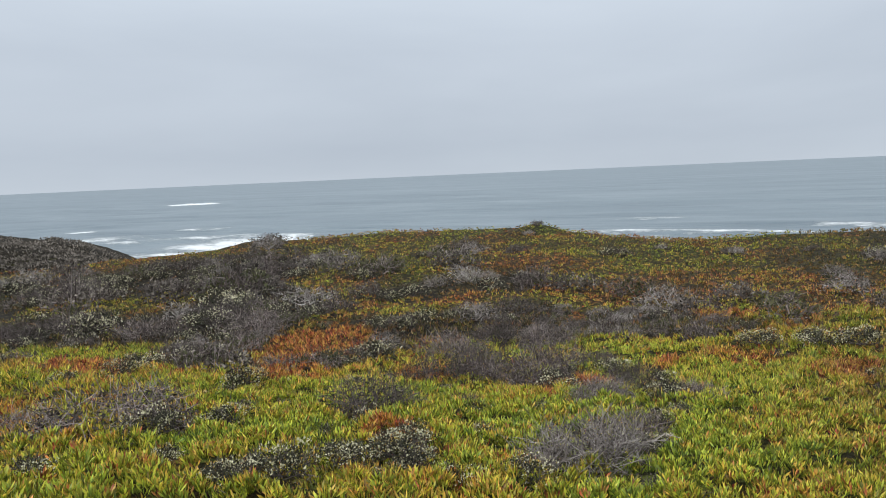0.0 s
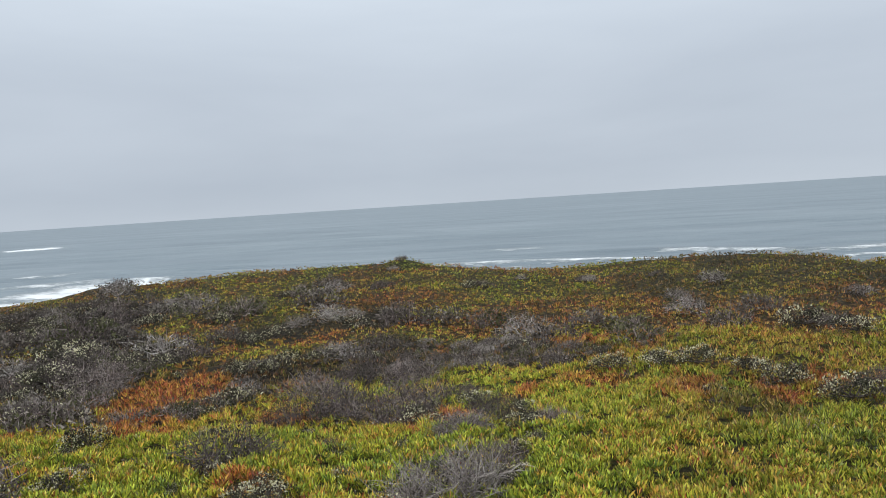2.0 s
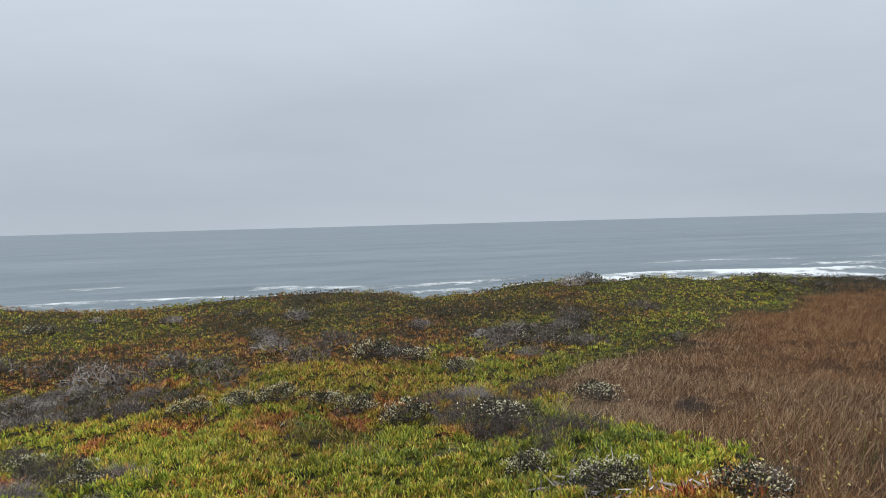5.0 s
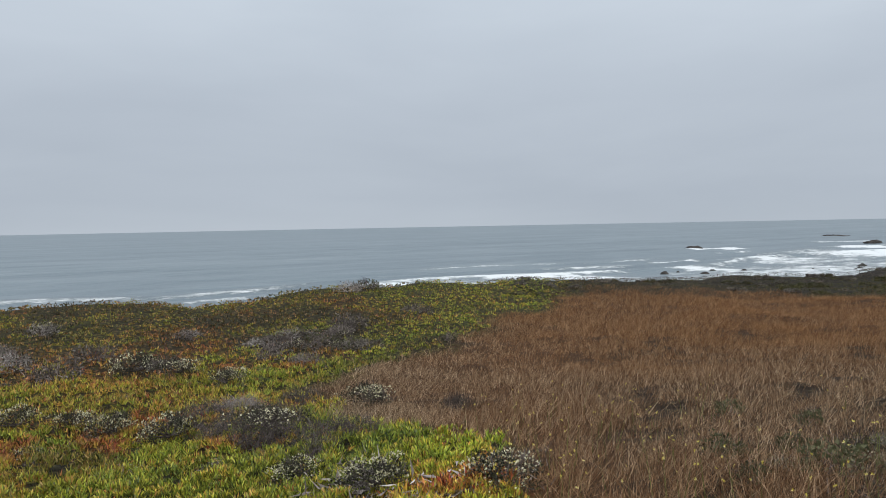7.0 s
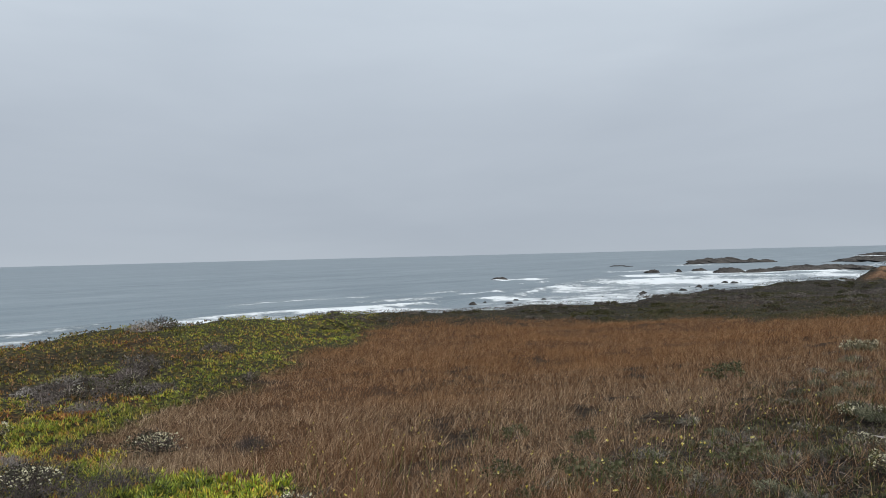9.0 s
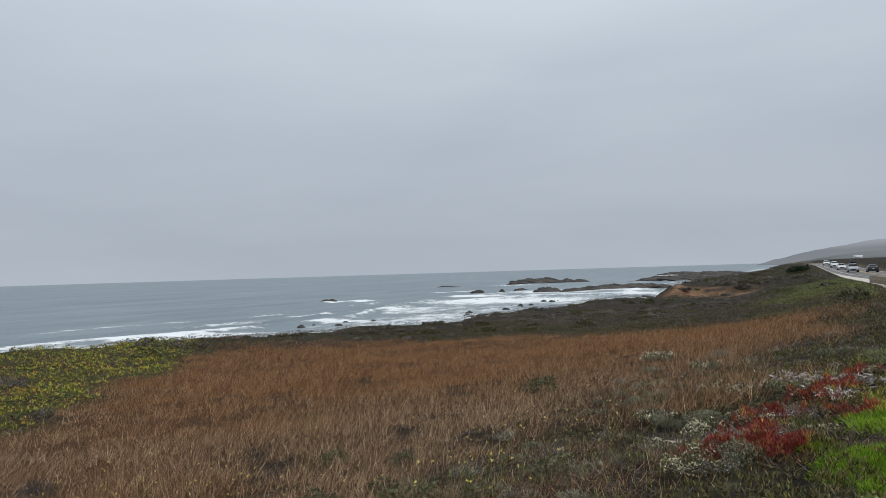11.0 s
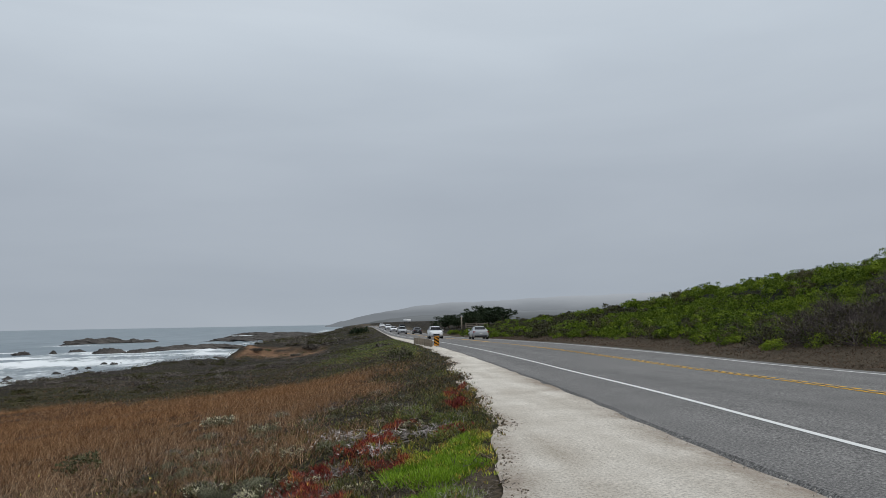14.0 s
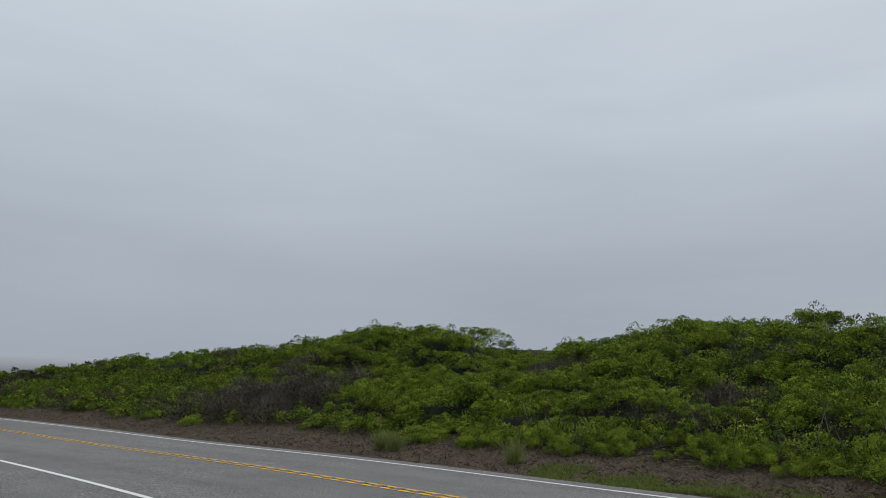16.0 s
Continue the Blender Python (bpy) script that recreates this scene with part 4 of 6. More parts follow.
def shrub(name, label, category, group, seed, twigs, leaves, twig_mat, leaf_mat, flat=0.55, leaf=0.05, twig=0.35, heads=0, head_mat=None, tangle=0.0, cheap=False, petal=1.0):
    """A low shrub of radius 1: branches, foliage and, where it has them, flower heads."""
    root = tagged(new(name), label, category, group)
    p, d = clumped(twigs, flat, 0.0, seed, 0.3)
    aim = unit(d * 0.7 * (1 - tangle) + rng.normal(0, 0.55 + 0.4 * tangle, (twigs, 3)) + np.array([0, 0, 0.25 * (1 - tangle)]))
    if cheap:
        v, f_ = blades(p, aim, rng.uniform(0.35, 1.0, twigs) * twig, rng.uniform(0.014, 0.028, twigs), rng.normal(0, 0.05, (twigs, 3)))
    else:
        v, f_ = crooked(p, aim, rng.uniform(0.35, 1.0, twigs) * twig * 1.25, rng.uniform(0.006, 0.013, twigs), 0.55)
    limbs = 26
    q, _ = dome_points(limbs, flat)
    v2, f2 = blades(np.zeros((limbs, 3)) + rng.normal(0, 0.08, (limbs, 3)) * (1, 1, 0), unit(q), rng.uniform(0.6, 0.95, limbs), rng.uniform(0.03, 0.05, limbs))
    part("branchwork", mesh_of("branchwork", np.concatenate([v, v2]), np.concatenate([f_, f2 + len(v)]), twig_mat), root, "", "stuff")
    p, d = clumped(leaves, flat, 0.0, seed, 0.4)
    aim = unit(d + rng.normal(0, 0.6, (leaves, 3)))
    v, f_ = blades(p, aim, rng.uniform(0.6, 1.5, leaves) * leaf * 1.6, rng.uniform(0.6, 1.4, leaves) * leaf * 1.3)
    part("foliage", mesh_of("foliage", v, f_, leaf_mat), root, "", "stuff")
    if heads:
        p, d = clumped(heads, flat, 0.15, seed, 0.9)
        keep = (grain(p[:, 0] * 3 + seed, p[:, 1] * 3, 1.0, seed + 9) > 0.34) & (d[:, 2] > 0.1)
        p, d = p[keep], d[keep]
        n = len(p)
        v, f_ = blades(p - d * 0.03, unit(d + rng.normal(0, 0.7, (n, 3))), rng.uniform(0.05, 0.10, n) * petal, rng.uniform(0.04, 0.07, n) * petal, kite=True)
        part("bloom", mesh_of("bloom", v, f_, head_mat), root, "pale cream flower heads", "stuff")
    return root


def stand(x, y, size, turn=0.0, tall=1.0, sink=0.03):
    """A pose on the ground at x, y."""
    z = float(ground_height(np.array([x]), np.array([y]))[0]) - sink * size
    return pose(x, y, z, 0, 0, turn) @ Matrix.Diagonal((size, size, size * tall, 1))


def plant_all(kinds, spots, tall=(0.85, 1.2), sink=0.03):
    """The first shrub of each kind goes to the first spot, copies to the others."""
    poses = [stand(x, y, s, rng.uniform(0, 360), rng.uniform(*tall), sink) for x, y, s in spots]
    for i, m in enumerate(poses[len(kinds):]):
        copy_thing(kinds[i % len(kinds)], m)
    for k, m in zip(kinds, poses):
        k.matrix_basis = m


GREY_SPOTS = ((-5.1, -5.7, 0.92), (-6.4, -1.35, 0.62), (-11.4, -5.1, 0.8), (-11.8, -4.2, 0.85), (-11.4, -3.3, 0.75), (-12.7, -4.9, 0.8), (-12.8, -3.6, 0.8), (-13.7, -2.9, 0.65), (-10.1, -1.5, 0.5), (-9.8, -0.8, 0.4), (-9.0, 4.8, 0.7), (-8.5, 4.4, 0.5), (-9.8, 4.6, 0.7), (-10.7, 4.0, 0.6), (-45.2, -13.2, 0.5), (-7.0, -4.0, 0.7), (-4.6, -6.3, 0.6), (-14.2, -6.2, 0.95), (-16.0, -5.6, 1.0), (-15.7, -4.4, 0.9), (-11.4, -3.3, 0.5), (-12.2, -1.9, 0.6),
              (-9.9, -0.8, 0.42), (-9.4, -1.9, 0.4), (-8.1, -3.2, 0.36), (-7.4, -1.2, 0.55), (-15.2, -12.3, 1.2), (-16.2, -13.9, 1.0), (-14.1, -14.8, 1.1), (-14.0, -16.9, 1.1), (-12.4, -17.2, 1.0),
              (-10.7, 4.8, 0.8), (-9.6, 4.1, 0.7), (-11.4, 4.5, 0.8), (-13.8, 6.6, 0.7), (-12.9, 4.3, 0.75), (-9.0, 5.2, 0.6), (-10.2, 7.9, 0.5), (-12.4, 7.4, 0.5))
GREY_FAR = ((-17.8, -21.8, 1.4), (-19.8, -19.4, 1.4), (-21.2, -17.5, 1.5), (-19.7, -13.4, 1.3), (-25.1, -7.2, 1.2), (-24.7, -5.6, 1.1), (-23.6, -3.8, 1.0),
            (-21.4, -2.5, 1.0), (-19.8, -1.3, 0.9), (-22.0, -0.6, 0.9), (-18.8, 0.6, 0.9), (-23.2, 2.2, 0.8), (-20.4, 3.0, 0.8), (-22.9, 4.2, 0.8), (-24.7, 2.4, 0.8), (-18.0, 8.6, 0.5), (-19.5, 8.2, 0.5),
            (-23.8, 12.8, 0.8), (-35.1, 19.9, 1.0), (-34.2, 18.4, 0.9), (-26.7, 17.8, 0.8), (-28.5, -12.0, 1.3), (-27.2, -14.6, 1.4), (-29.0, -18.0, 1.5), (-26.3, -20.0, 1.5), (-40.0, -30.0, 1.1))
PALE_SPOTS = ((-4.9, -4.95, 0.36), (-5.5, -4.65, 0.32), (-4.3, -3.15, 0.34), (-4.75, -2.9, 0.3), (-5.2, -2.7, 0.34), (-5.3, -1.6, 0.32), (-4.0, -3.4, 0.28), (-8.4, -6.8, 0.4), (-11.0, -2.9, 0.4), (-9.6, -1.1, 0.35), (-12.6, -2.4, 0.4), (-10.4, -9.6, 0.55), (-9.2, -9.6, 0.4), (-8.0, -8.7, 0.4),
              (-15.0, 0.0, 0.5), (-15.1, 0.9, 0.5), (-15.2, 1.7, 0.5), (-11.6, 6.9, 0.55), (-11.9, 3.5, 0.5), (-13.8, 3.0, 0.5), (-14.7, 2.5, 0.45), (-10.1, 4.4, 0.55), (-19.9, 4.7, 0.7), (-18.7, 5.5, 0.6), (-16.1, 5.8, 0.5),
              (-5.0, 4.5, 0.42), (-6.1, 3.9, 0.42), (-7.3, 3.6, 0.36), (-16.8, -14.6, 0.9), (-15.0, -13.4, 0.8), (-18.4, -15.6, 0.9), (-13.5, -15.8, 0.8))
SAGE_SPOTS = ((-3.3, 17.8, 0.75), (-3.5, 15.6, 0.5), (-2.2, 17.5, 0.6), (-1.9, 10.7, 0.6), (-2.3, 9.8, 0.6), (-1.3, 8.6, 0.55), (-0.7, 7.1, 0.5), (-2.1, 12.2, 0.6), (-2.8, 13.8, 0.6), (-1.1, 16.3, 0.6), (-2.0, 19.2, 0.7),
              (-3.9, 10.4, 0.5), (-3.4, 8.2, 0.55), (-2.2, 6.6, 0.55), (-3.6, 6.5, 0.5), (-1.0, 12.8, 0.45), (-1.6, 14.6, 0.5), (0.3, 13.6, 0.45), (0.5, 16.4, 0.5), (-0.9, 9.9, 0.35), (-1.6, 9.2, 0.5), (-2.7, 9.0, 0.5), (-3.1, 7.2, 0.5), (-1.9, 7.6, 0.5), (-0.2, 14.9, 0.4), (0.9, 18.5, 0.5), (-0.8, 18.4, 0.6), (0.2, 21.0, 0.6), (1.2, 23.0, 0.5), (-1.4, 6.3, 0.42), (-2.9, 11.3, 0.5))


def more_spots(n, test, b0, b1, r0, r1, s0, s1, fade=1.2):
    x, y, r = scatter(n * 40, b0, b1, r0, r1, fade)
    keep = test(x, y)
    x, y, r = x[keep][:n], y[keep][:n], r[keep][:n]
    size = rng.uniform(s0, s1, len(x)) * np.clip(r / 25, 0.7, 2.0) ** 0.5
    return list(zip(x.tolist(), y.tolist(), size.tolist()))


def on_bluff(x, y):
    b, r, d, _ = bluff(x, y)
    return (r < d - 0.5) & (field(x, y) < 0.1) & (verge(y) - x > 1.5)


grey = [shrub("grey_shrub", "grey leafless twiggy shrub among the ice plants", "shrub", "grey shrubs on the bluff", s, 1100, 700, w_, m, 0.62, 0.028, 0.34, tangle=0.35) for s, w_, m in ((1, TWIG, GREY_LEAF), (2, DARK_TWIG, DARK_SCRUB), (3, TWIG, GREY_LEAF))]
grey += [shrub("grey_shrub", "bleached dead shrub of tangled bare branches", "shrub", "grey shrubs on the bluff", 4, 1700, 620, TWIG_LIGHT, GREY_LEAF, 0.62, 0.03, 0.55, tangle=0.8)]
plant_all(grey[3:], GREY_SPOTS[1:2] + ((-9.4, -1.9, 0.4), (-13.2, 5.0, 0.5)))
plant_all(grey[:3], GREY_SPOTS[:1] + tuple(q for q in GREY_SPOTS[2:] if q[1] < 3), (0.8, 1.15))
for x, y, s in (q for q in GREY_SPOTS if q[1] > 3):
    copy_thing(grey[1], stand(x, y, s, 90 * x, 0.95))
low = [shrub("grey_shrub", "low grey-brown shrub, dense with fine twigs", "shrub", "grey shrubs on the bluff", s, 460, 280, w_, m, 0.58, 0.055, 0.26, tangle=0.3, cheap=True) for s, w_, m in ((5, TWIG, GREY_LEAF), (6, DARK_TWIG, GREY_LEAF), (31, TWIG, SAGE_LEAF), (36, TWIG_LIGHT, GREY_LEAF))]
plant_all(low, list(GREY_FAR) + more_spots(120, lambda x, y: on_bluff(x, y) & (bare_ground(x, y) > 0.6), -108, -52, 13, 50, 0.3, 0.62) + more_spots(110, lambda x, y: on_bluff(x, y) & (bare_ground(x, y) > 0.5), -146, -108, 12, 46, 0.5, 0.95))
tiny = [shrub("dead_tuft", "small dark tuft of dead twigs in the ice plants", "shrub", "small dead tufts", s, 150, 130, TWIG, m, 0.6, 0.07, 0.36, tangle=0.4, cheap=True) for s, m in ((18, GREY_LEAF), (19, SAGE_LEAF))]
plant_all(tiny, more_spots(230, lambda x, y: on_bluff(x, y) & (grain(x, y, 1.6, 86) > 0.45), -148, -58, 5.5, 24, 0.12, 0.3, 1.3))
pale = [shrub("buckwheat", "dark low shrub dotted with pale flower heads", "shrub", "pale-flowered shrubs on the bluff", s, 300, 800, DARK_TWIG, DARK_SCRUB, 0.6, 0.038, 0.26, 620, PALE_LEAF, cheap=True, petal=0.85) for s in (7, 8)]
plant_all(pale, list(PALE_SPOTS) + more_spots(46, on_bluff, -146, -92, 5.2, 15, 0.16, 0.32, 1.3), (0.9, 1.2), -0.3)
far_pale = [shrub("buckwheat", "dark low shrub dotted with pale flower heads", "shrub", "pale-flowered shrubs on the bluff", 20, 200, 460, DARK_TWIG, DARK_SCRUB, 0.6, 0.055, 0.26, 300, PALE_LEAF, cheap=True)]
plant_all(far_pale, more_spots(70, lambda x, y: on_bluff(x, y) & (bare_ground(x, y) > 0.3), -146, -60, 11, 36, 0.3, 0.6) + more_spots(90, lambda x, y: on_bluff(x, y) & (bare_ground(x, y) > 0.2), -146, -112, 11, 40, 0.35, 0.75))
sage = [shrub("sagebrush", "grey-green sage shrub with pale leaf tips", "shrub", "sage shrubs by the verge", s, 420, 620, TWIG_LIGHT, SAGE_LEAF, 0.6, 0.05, 0.34, 150, PALE_LEAF) for s in (9, 10)]
plant_all(sage, [(x, y, s * 0.36) for x, y, s in SAGE_SPOTS])
plant_all([shrub("buckwheat", "low verge shrub dotted with white flower heads", "shrub", "white-flowered shrubs on the verge", 32, 300, 700, TWIG, SAGE_LEAF, 0.6, 0.04, 0.3, 600, PALE_LEAF, petal=0.85)], ((-1.1, 9.4, 0.36), (-0.75, 7.6, 0.3), (-0.95, 7.1, 0.28), (-0.65, 9.75, 0.3), (-3.6, 19.9, 0.55), (-2.0, 16.7, 0.4), (0.0, 8.6, 0.22), (-1.3, 8.5, 0.25), (-0.3, 9.3, 0.22), (-1.4, 12.5, 0.3), (-0.9, 11.6, 0.28), (-1.8, 10.4, 0.3), (0.7, 12.2, 0.25), (-2.6, 14.2, 0.3)))
rosettes = shrub("dusty_sage", "silver-green sage mound of small leaf rosettes", "shrub", "silver sage by the red ice plants", 61, 160, 1100, DARK_TWIG, PALE_SAGE, 0.6, 0.045, 0.25)


def sage_strip(x, y):
    """Between the dry grass and the red ice plants."""
    return (x > -3.4) & (x < -0.28 * (y < 9) - 0.7 + 0.18 * (y - 9)) & (y > 6.3) & (y < 16) & (grain(x, y, 1.1, 63) > 0.44)


plant_all([rosettes], [(-0.61, 7.34, 0.24), (-1.0, 9.0, 0.18), (-0.7, 9.7, 0.16), (-3.5, 19.8, 0.26), (-3.4, 17.6, 0.24)] + more_spots(54, sage_strip, -30, 4, 6.2, 16, 0.11, 0.22, 1.0), (0.7, 1.1), -0.2)
north = [shrub("coastal_shrub", "dark low shrub on the lower bluff", "shrub", "dark scrub north of the field", s, 120, 420, TWIG, m, 0.4, 0.10, 0.22, cheap=True) for s, m in ((11, OLIVE_LEAF), (12, GREY_LEAF))]


def beyond(x, y):
    b, r, d, _ = bluff(x, y)
    return (r < d + 1) & (field(x, y) < 0.1) & (verge(y) - x > 2.5) & (r > 38)


plant_all(north, more_spots(80, beyond, -50, -10, 40, 66, 0.25, 0.5, 1.0) + more_spots(80, beyond, -40, 1.5, 60, 135, 0.4, 0.8, 1.0) + more_spots(60, beyond, -9, 0.5, 145, 330, 0.8, 1.5, 1.0) + more_spots(40, lambda x, y: (ground_height(x, y) > SEA + 2.5), -149, -136, 66, 112, 0.5, 0.9, 1.0), (0.6, 1.0))
lone = shrub("coastal_shrub", "rounded grey-green bush by the verge", "shrub", "", 13, 400, 900, TWIG, SAGE_LEAF, 0.8, 0.08, 0.3)
lone.matrix_basis = stand(1.6, 38.6, 0.8)
dark = shrub("coastal_bush", "dark green rounded bush beside the road", "bush", "", 14, 200, 1400, BARK, DARK_LEAF, 0.62, 0.10, 0.25)
dark.matrix_basis = stand(-3.4, 215, 3.1, 0, 1.1)

# bright green succulent clumps at the gravel's edge
clumps = []
for s in (15, 16):
    root = tagged(new("green_clump"), "bright green leafy clump at the gravel edge", "plant", "green clumps by the gravel")
    p, d = dome_points(1700, 0.35)
    p = uneven(p, s) * rng.uniform(0.5, 1.0, (1700, 1))
    v, f_ = blades(p, unit(d + rng.normal(0, 0.5, (1700, 3)) + (0, 0, 0.5)), rng.uniform(0.10, 0.2, 1700), rng.uniform(0.018, 0.034, 1700), kite=True)
    part("foliage", mesh_of("foliage", v, f_, BRIGHT_LEAF), root, "", "stuff")
    clumps.append(root)
plant_all(clumps, ((0.47, 8.67, 0.3), (0.79, 9.17, 0.3), (1.17, 9.89, 0.26), (0.2, 7.08, 0.3), (-0.02, 7.87, 0.2), (1.21, 8.99, 0.22), (1.42, 10.8, 0.24), (1.05, 9.44, 0.28), (0.53, 9.05, 0.34), (0.69, 8.44, 0.32), (1.04, 9.12, 0.28), (0.28, 7.23, 0.3), (0.57, 7.57, 0.32), (1.28, 10.43, 0.24), (0.0, 8.0, 0.2), (1.35, 12.0, 0.24), (0.85, 9.8, 0.26), (0.45, 6.4, 0.3), (0.15, 6.8, 0.22), (0.8, 7.9, 0.24), (0.95, 8.7, 0.22)))

# tussocks of dull yellow-green low plants in the nearest corner
tuss = shrub("tussock", "dull yellow-green low tussock at the gravel edge", "plant", "tussocks by the gravel", 17, 200, 800, TWIG_LIGHT, REED, 0.45, 0.05, 0.25)
plant_all([tuss], ((0.75, 6.9, 0.4), (0.3, 5.6, 0.4), (0.9, 7.5, 0.3), (1.15, 11.2, 0.35), (1.3, 12.6, 0.35), (0.9, 13.6, 0.4)))

# pale dead runners lying over the plants
runner = tagged(new("dead_runners"), "tangle of pale dried runners over the ice plants", "dead stems", "dried runners by the gravel")
n = 340
p = np.stack([rng.normal(0, 0.6, n), rng.normal(0, 0.3, n), rng.uniform(0.02, 0.2, n)], 1)
v, f_ = blades(p, unit(np.stack([rng.normal(0, 1, n), rng.normal(0, 0.6, n), rng.normal(0.1, 0.3, n)], 1)), rng.uniform(0.08, 0.30, n), rng.uniform(0.022, 0.045, n), rng.normal(0, 0.06, (n, 3)), kite=True)
part("tangle", mesh_of("tangle", v, f_, DRY_RUNNER), runner, "", "stuff")
plant_all([runner], ((0.11, 11.2, 0.45), (0.36, 11.9, 0.5), (1.13, 11.9, 0.45), (-0.3, 10.2, 0.4), (-0.1, 10.2, 0.35), (-0.18, 8.4, 0.35), (-0.7, 8.6, 0.5), (-0.2, 12.3, 0.6), (-6.2, 3.7, 0.7), (-5.3, 4.2, 0.6), (-10.2, 2.4, 0.35)), (0.8, 1.1))

weed = shrub("green_weed", "leafy grey-green weed in the dry grass", "plant", "weeds in the grass", 37, 120, 420, TWIG, SAGE_LEAF, 0.9, 0.07, 0.3)
plant_all([weed], ((-4.5, 7.0, 0.3), (-3.2, 6.5, 0.34), (-2.6, 6.6, 0.26), (-3.6, 6.1, 0.2), (-4.1, 7.6, 0.22), (-2.2, 7.4, 0.34), (-5.2, 15.6, 0.5), (-6.0, 9.4, 0.25), (-4.7, 9.0, 0.22)))


# ---- the bank inland of the road ----
def bush_heads(seed, clumps, per, flat, leaf):
    """Arrays for the domed leaf heads of a bush of radius 1: their centres, corners, faces and each corner's tone."""
    c, d = dome_points(clumps, flat, 0.05)
    c = uneven(c, seed) * rng.uniform(0.5, 1.0, (clumps, 1))
    size = rng.uniform(0.65, 1.1, clumps) * 1.5 / clumps ** 0.5
    k = np.repeat(np.arange(clumps), per)
    n = len(k)
    q = unit(rng.normal(size=(n, 3)) + d[k] * 0.7 + (0, 0, 0.45))
    p = c[k] + q * size[k][:, None] * rng.uniform(0.25, 1.0, (n, 1)) ** 0.4 * (1, 1, 0.85)
    face = unit(q + rng.normal(0, 0.32, (n, 3)) + (0, 0, 0.25))
    aim = unit(np.cross(face, rng.normal(size=(n, 3))) + q * 0.35 + (0, 0, 0.45))
    v, f_ = blades(p, aim, rng.uniform(0.7, 1.3, n) * leaf * 1.6, rng.uniform(0.7, 1.3, n) * leaf, face=face)
    return c, v, f_, np.repeat(rng.uniform(0, 1, clumps)[k], 3)


def bush(seed, leaf_mat, label, clumps=26, per=70, flat=0.8, leaf=0.06, name="bush", group="green bushes on the bank"):
    """A rounded bush: limbs that each carry one head of leaves."""
    root = tagged(new(name), label, "bush", group)
    c, v, f_, tones = bush_heads(seed, clumps, per, flat, leaf)
    me = mesh_of("foliage", v, f_, leaf_mat)
    add_value(me, "head", tones)
    part("foliage", me, root, "", "stuff")
    base = np.zeros((clumps, 3)) + rng.normal(0, 0.12, (clumps, 3)) * (1, 1, 0) - (0, 0, 0.25)
    v, f_ = blades(base, unit(c - base), np.linalg.norm(c - base, axis=1), np.full(clumps, 0.07))
    part("branchwork", mesh_of("branchwork", v, f_, BARK), root, "", "stuff")
    return root


def canopy(x, y):
    """Height of the wind-pruned scrub that closes the bank between the bushes."""
    foot = np.asarray(x) - (15.6 + 0.5 * ease(15, 9, y) + road_bend(y) + 0.9 * grain(x, y, 2.0, 123))
    over = ease(15, 12, y)                               # here the scrub hangs over an open dark understory
    return (0.10 + 0.75 * over * ease(6, 2, foot) + 1.2 * domes(x, y, 2.6, 120, 0.4) + 0.62 * domes(x, y, 0.85, 130, 0.30)) * ease(0.0, 0.7 - 0.3 * over, foot) * (1 - 0.4 * np.exp(-((x - 26.0) ** 2 + (y - 20.8) ** 2) / 4.0))


def dead_patch(x, y):
    """1 where the bank's scrub is leafless."""
    d = np.exp(-((x - 18.6) / 2.2) ** 2 - ((y - 27.5) / 3.6) ** 2) + 0.5 * np.exp(-((x - 19.5) / 1.2) ** 2 - ((y - 9.0) / 1.2) ** 2)
    return np.clip(d + 0.7 * np.exp(-((x - 23.5) / 1.2) ** 2 - ((y - 17.0) / 1.6) ** 2), 0, 1)


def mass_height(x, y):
    """Height over the ground that bushes and dark shell follow; below 0 where there is none."""
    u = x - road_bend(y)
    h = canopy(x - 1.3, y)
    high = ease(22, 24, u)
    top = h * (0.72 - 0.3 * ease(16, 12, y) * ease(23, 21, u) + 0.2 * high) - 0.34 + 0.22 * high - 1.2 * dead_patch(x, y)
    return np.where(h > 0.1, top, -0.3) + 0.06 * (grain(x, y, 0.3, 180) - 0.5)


def gap_shade_shell():
    """Dark sheet under the scrub's outer leaves, coloured as shade in its gaps."""
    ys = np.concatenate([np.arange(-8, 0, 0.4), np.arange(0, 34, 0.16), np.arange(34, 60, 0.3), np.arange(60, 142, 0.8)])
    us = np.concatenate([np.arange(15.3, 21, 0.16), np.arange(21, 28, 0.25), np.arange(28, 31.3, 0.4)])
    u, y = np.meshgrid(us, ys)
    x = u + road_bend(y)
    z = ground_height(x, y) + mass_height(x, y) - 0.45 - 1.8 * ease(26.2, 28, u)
    me = mesh_of("bank_scrub", np.stack([x, y, z], -1).reshape(-1, 3), grid_faces(len(ys), len(us))[:, ::-1], GAP_SHADE, True)
    tagged(new("bank_scrub", me), "near-black shell under the bank's bushes, painted shade of their gaps", "scrub", kind="stuff")


def bank_spots(y0, y1, gap, u0, u1):
    """Spots on a loose grid over the bank."""
    v, u = np.meshgrid(np.arange(y0, y1, gap), np.arange(u0, u1, gap), indexing="ij")
    y = (v + rng.uniform(-0.42, 0.42, v.shape) * gap).ravel()
    x = (u + rng.uniform(-0.42, 0.42, v.shape) * gap).ravel() + road_bend(y)
    return x, y


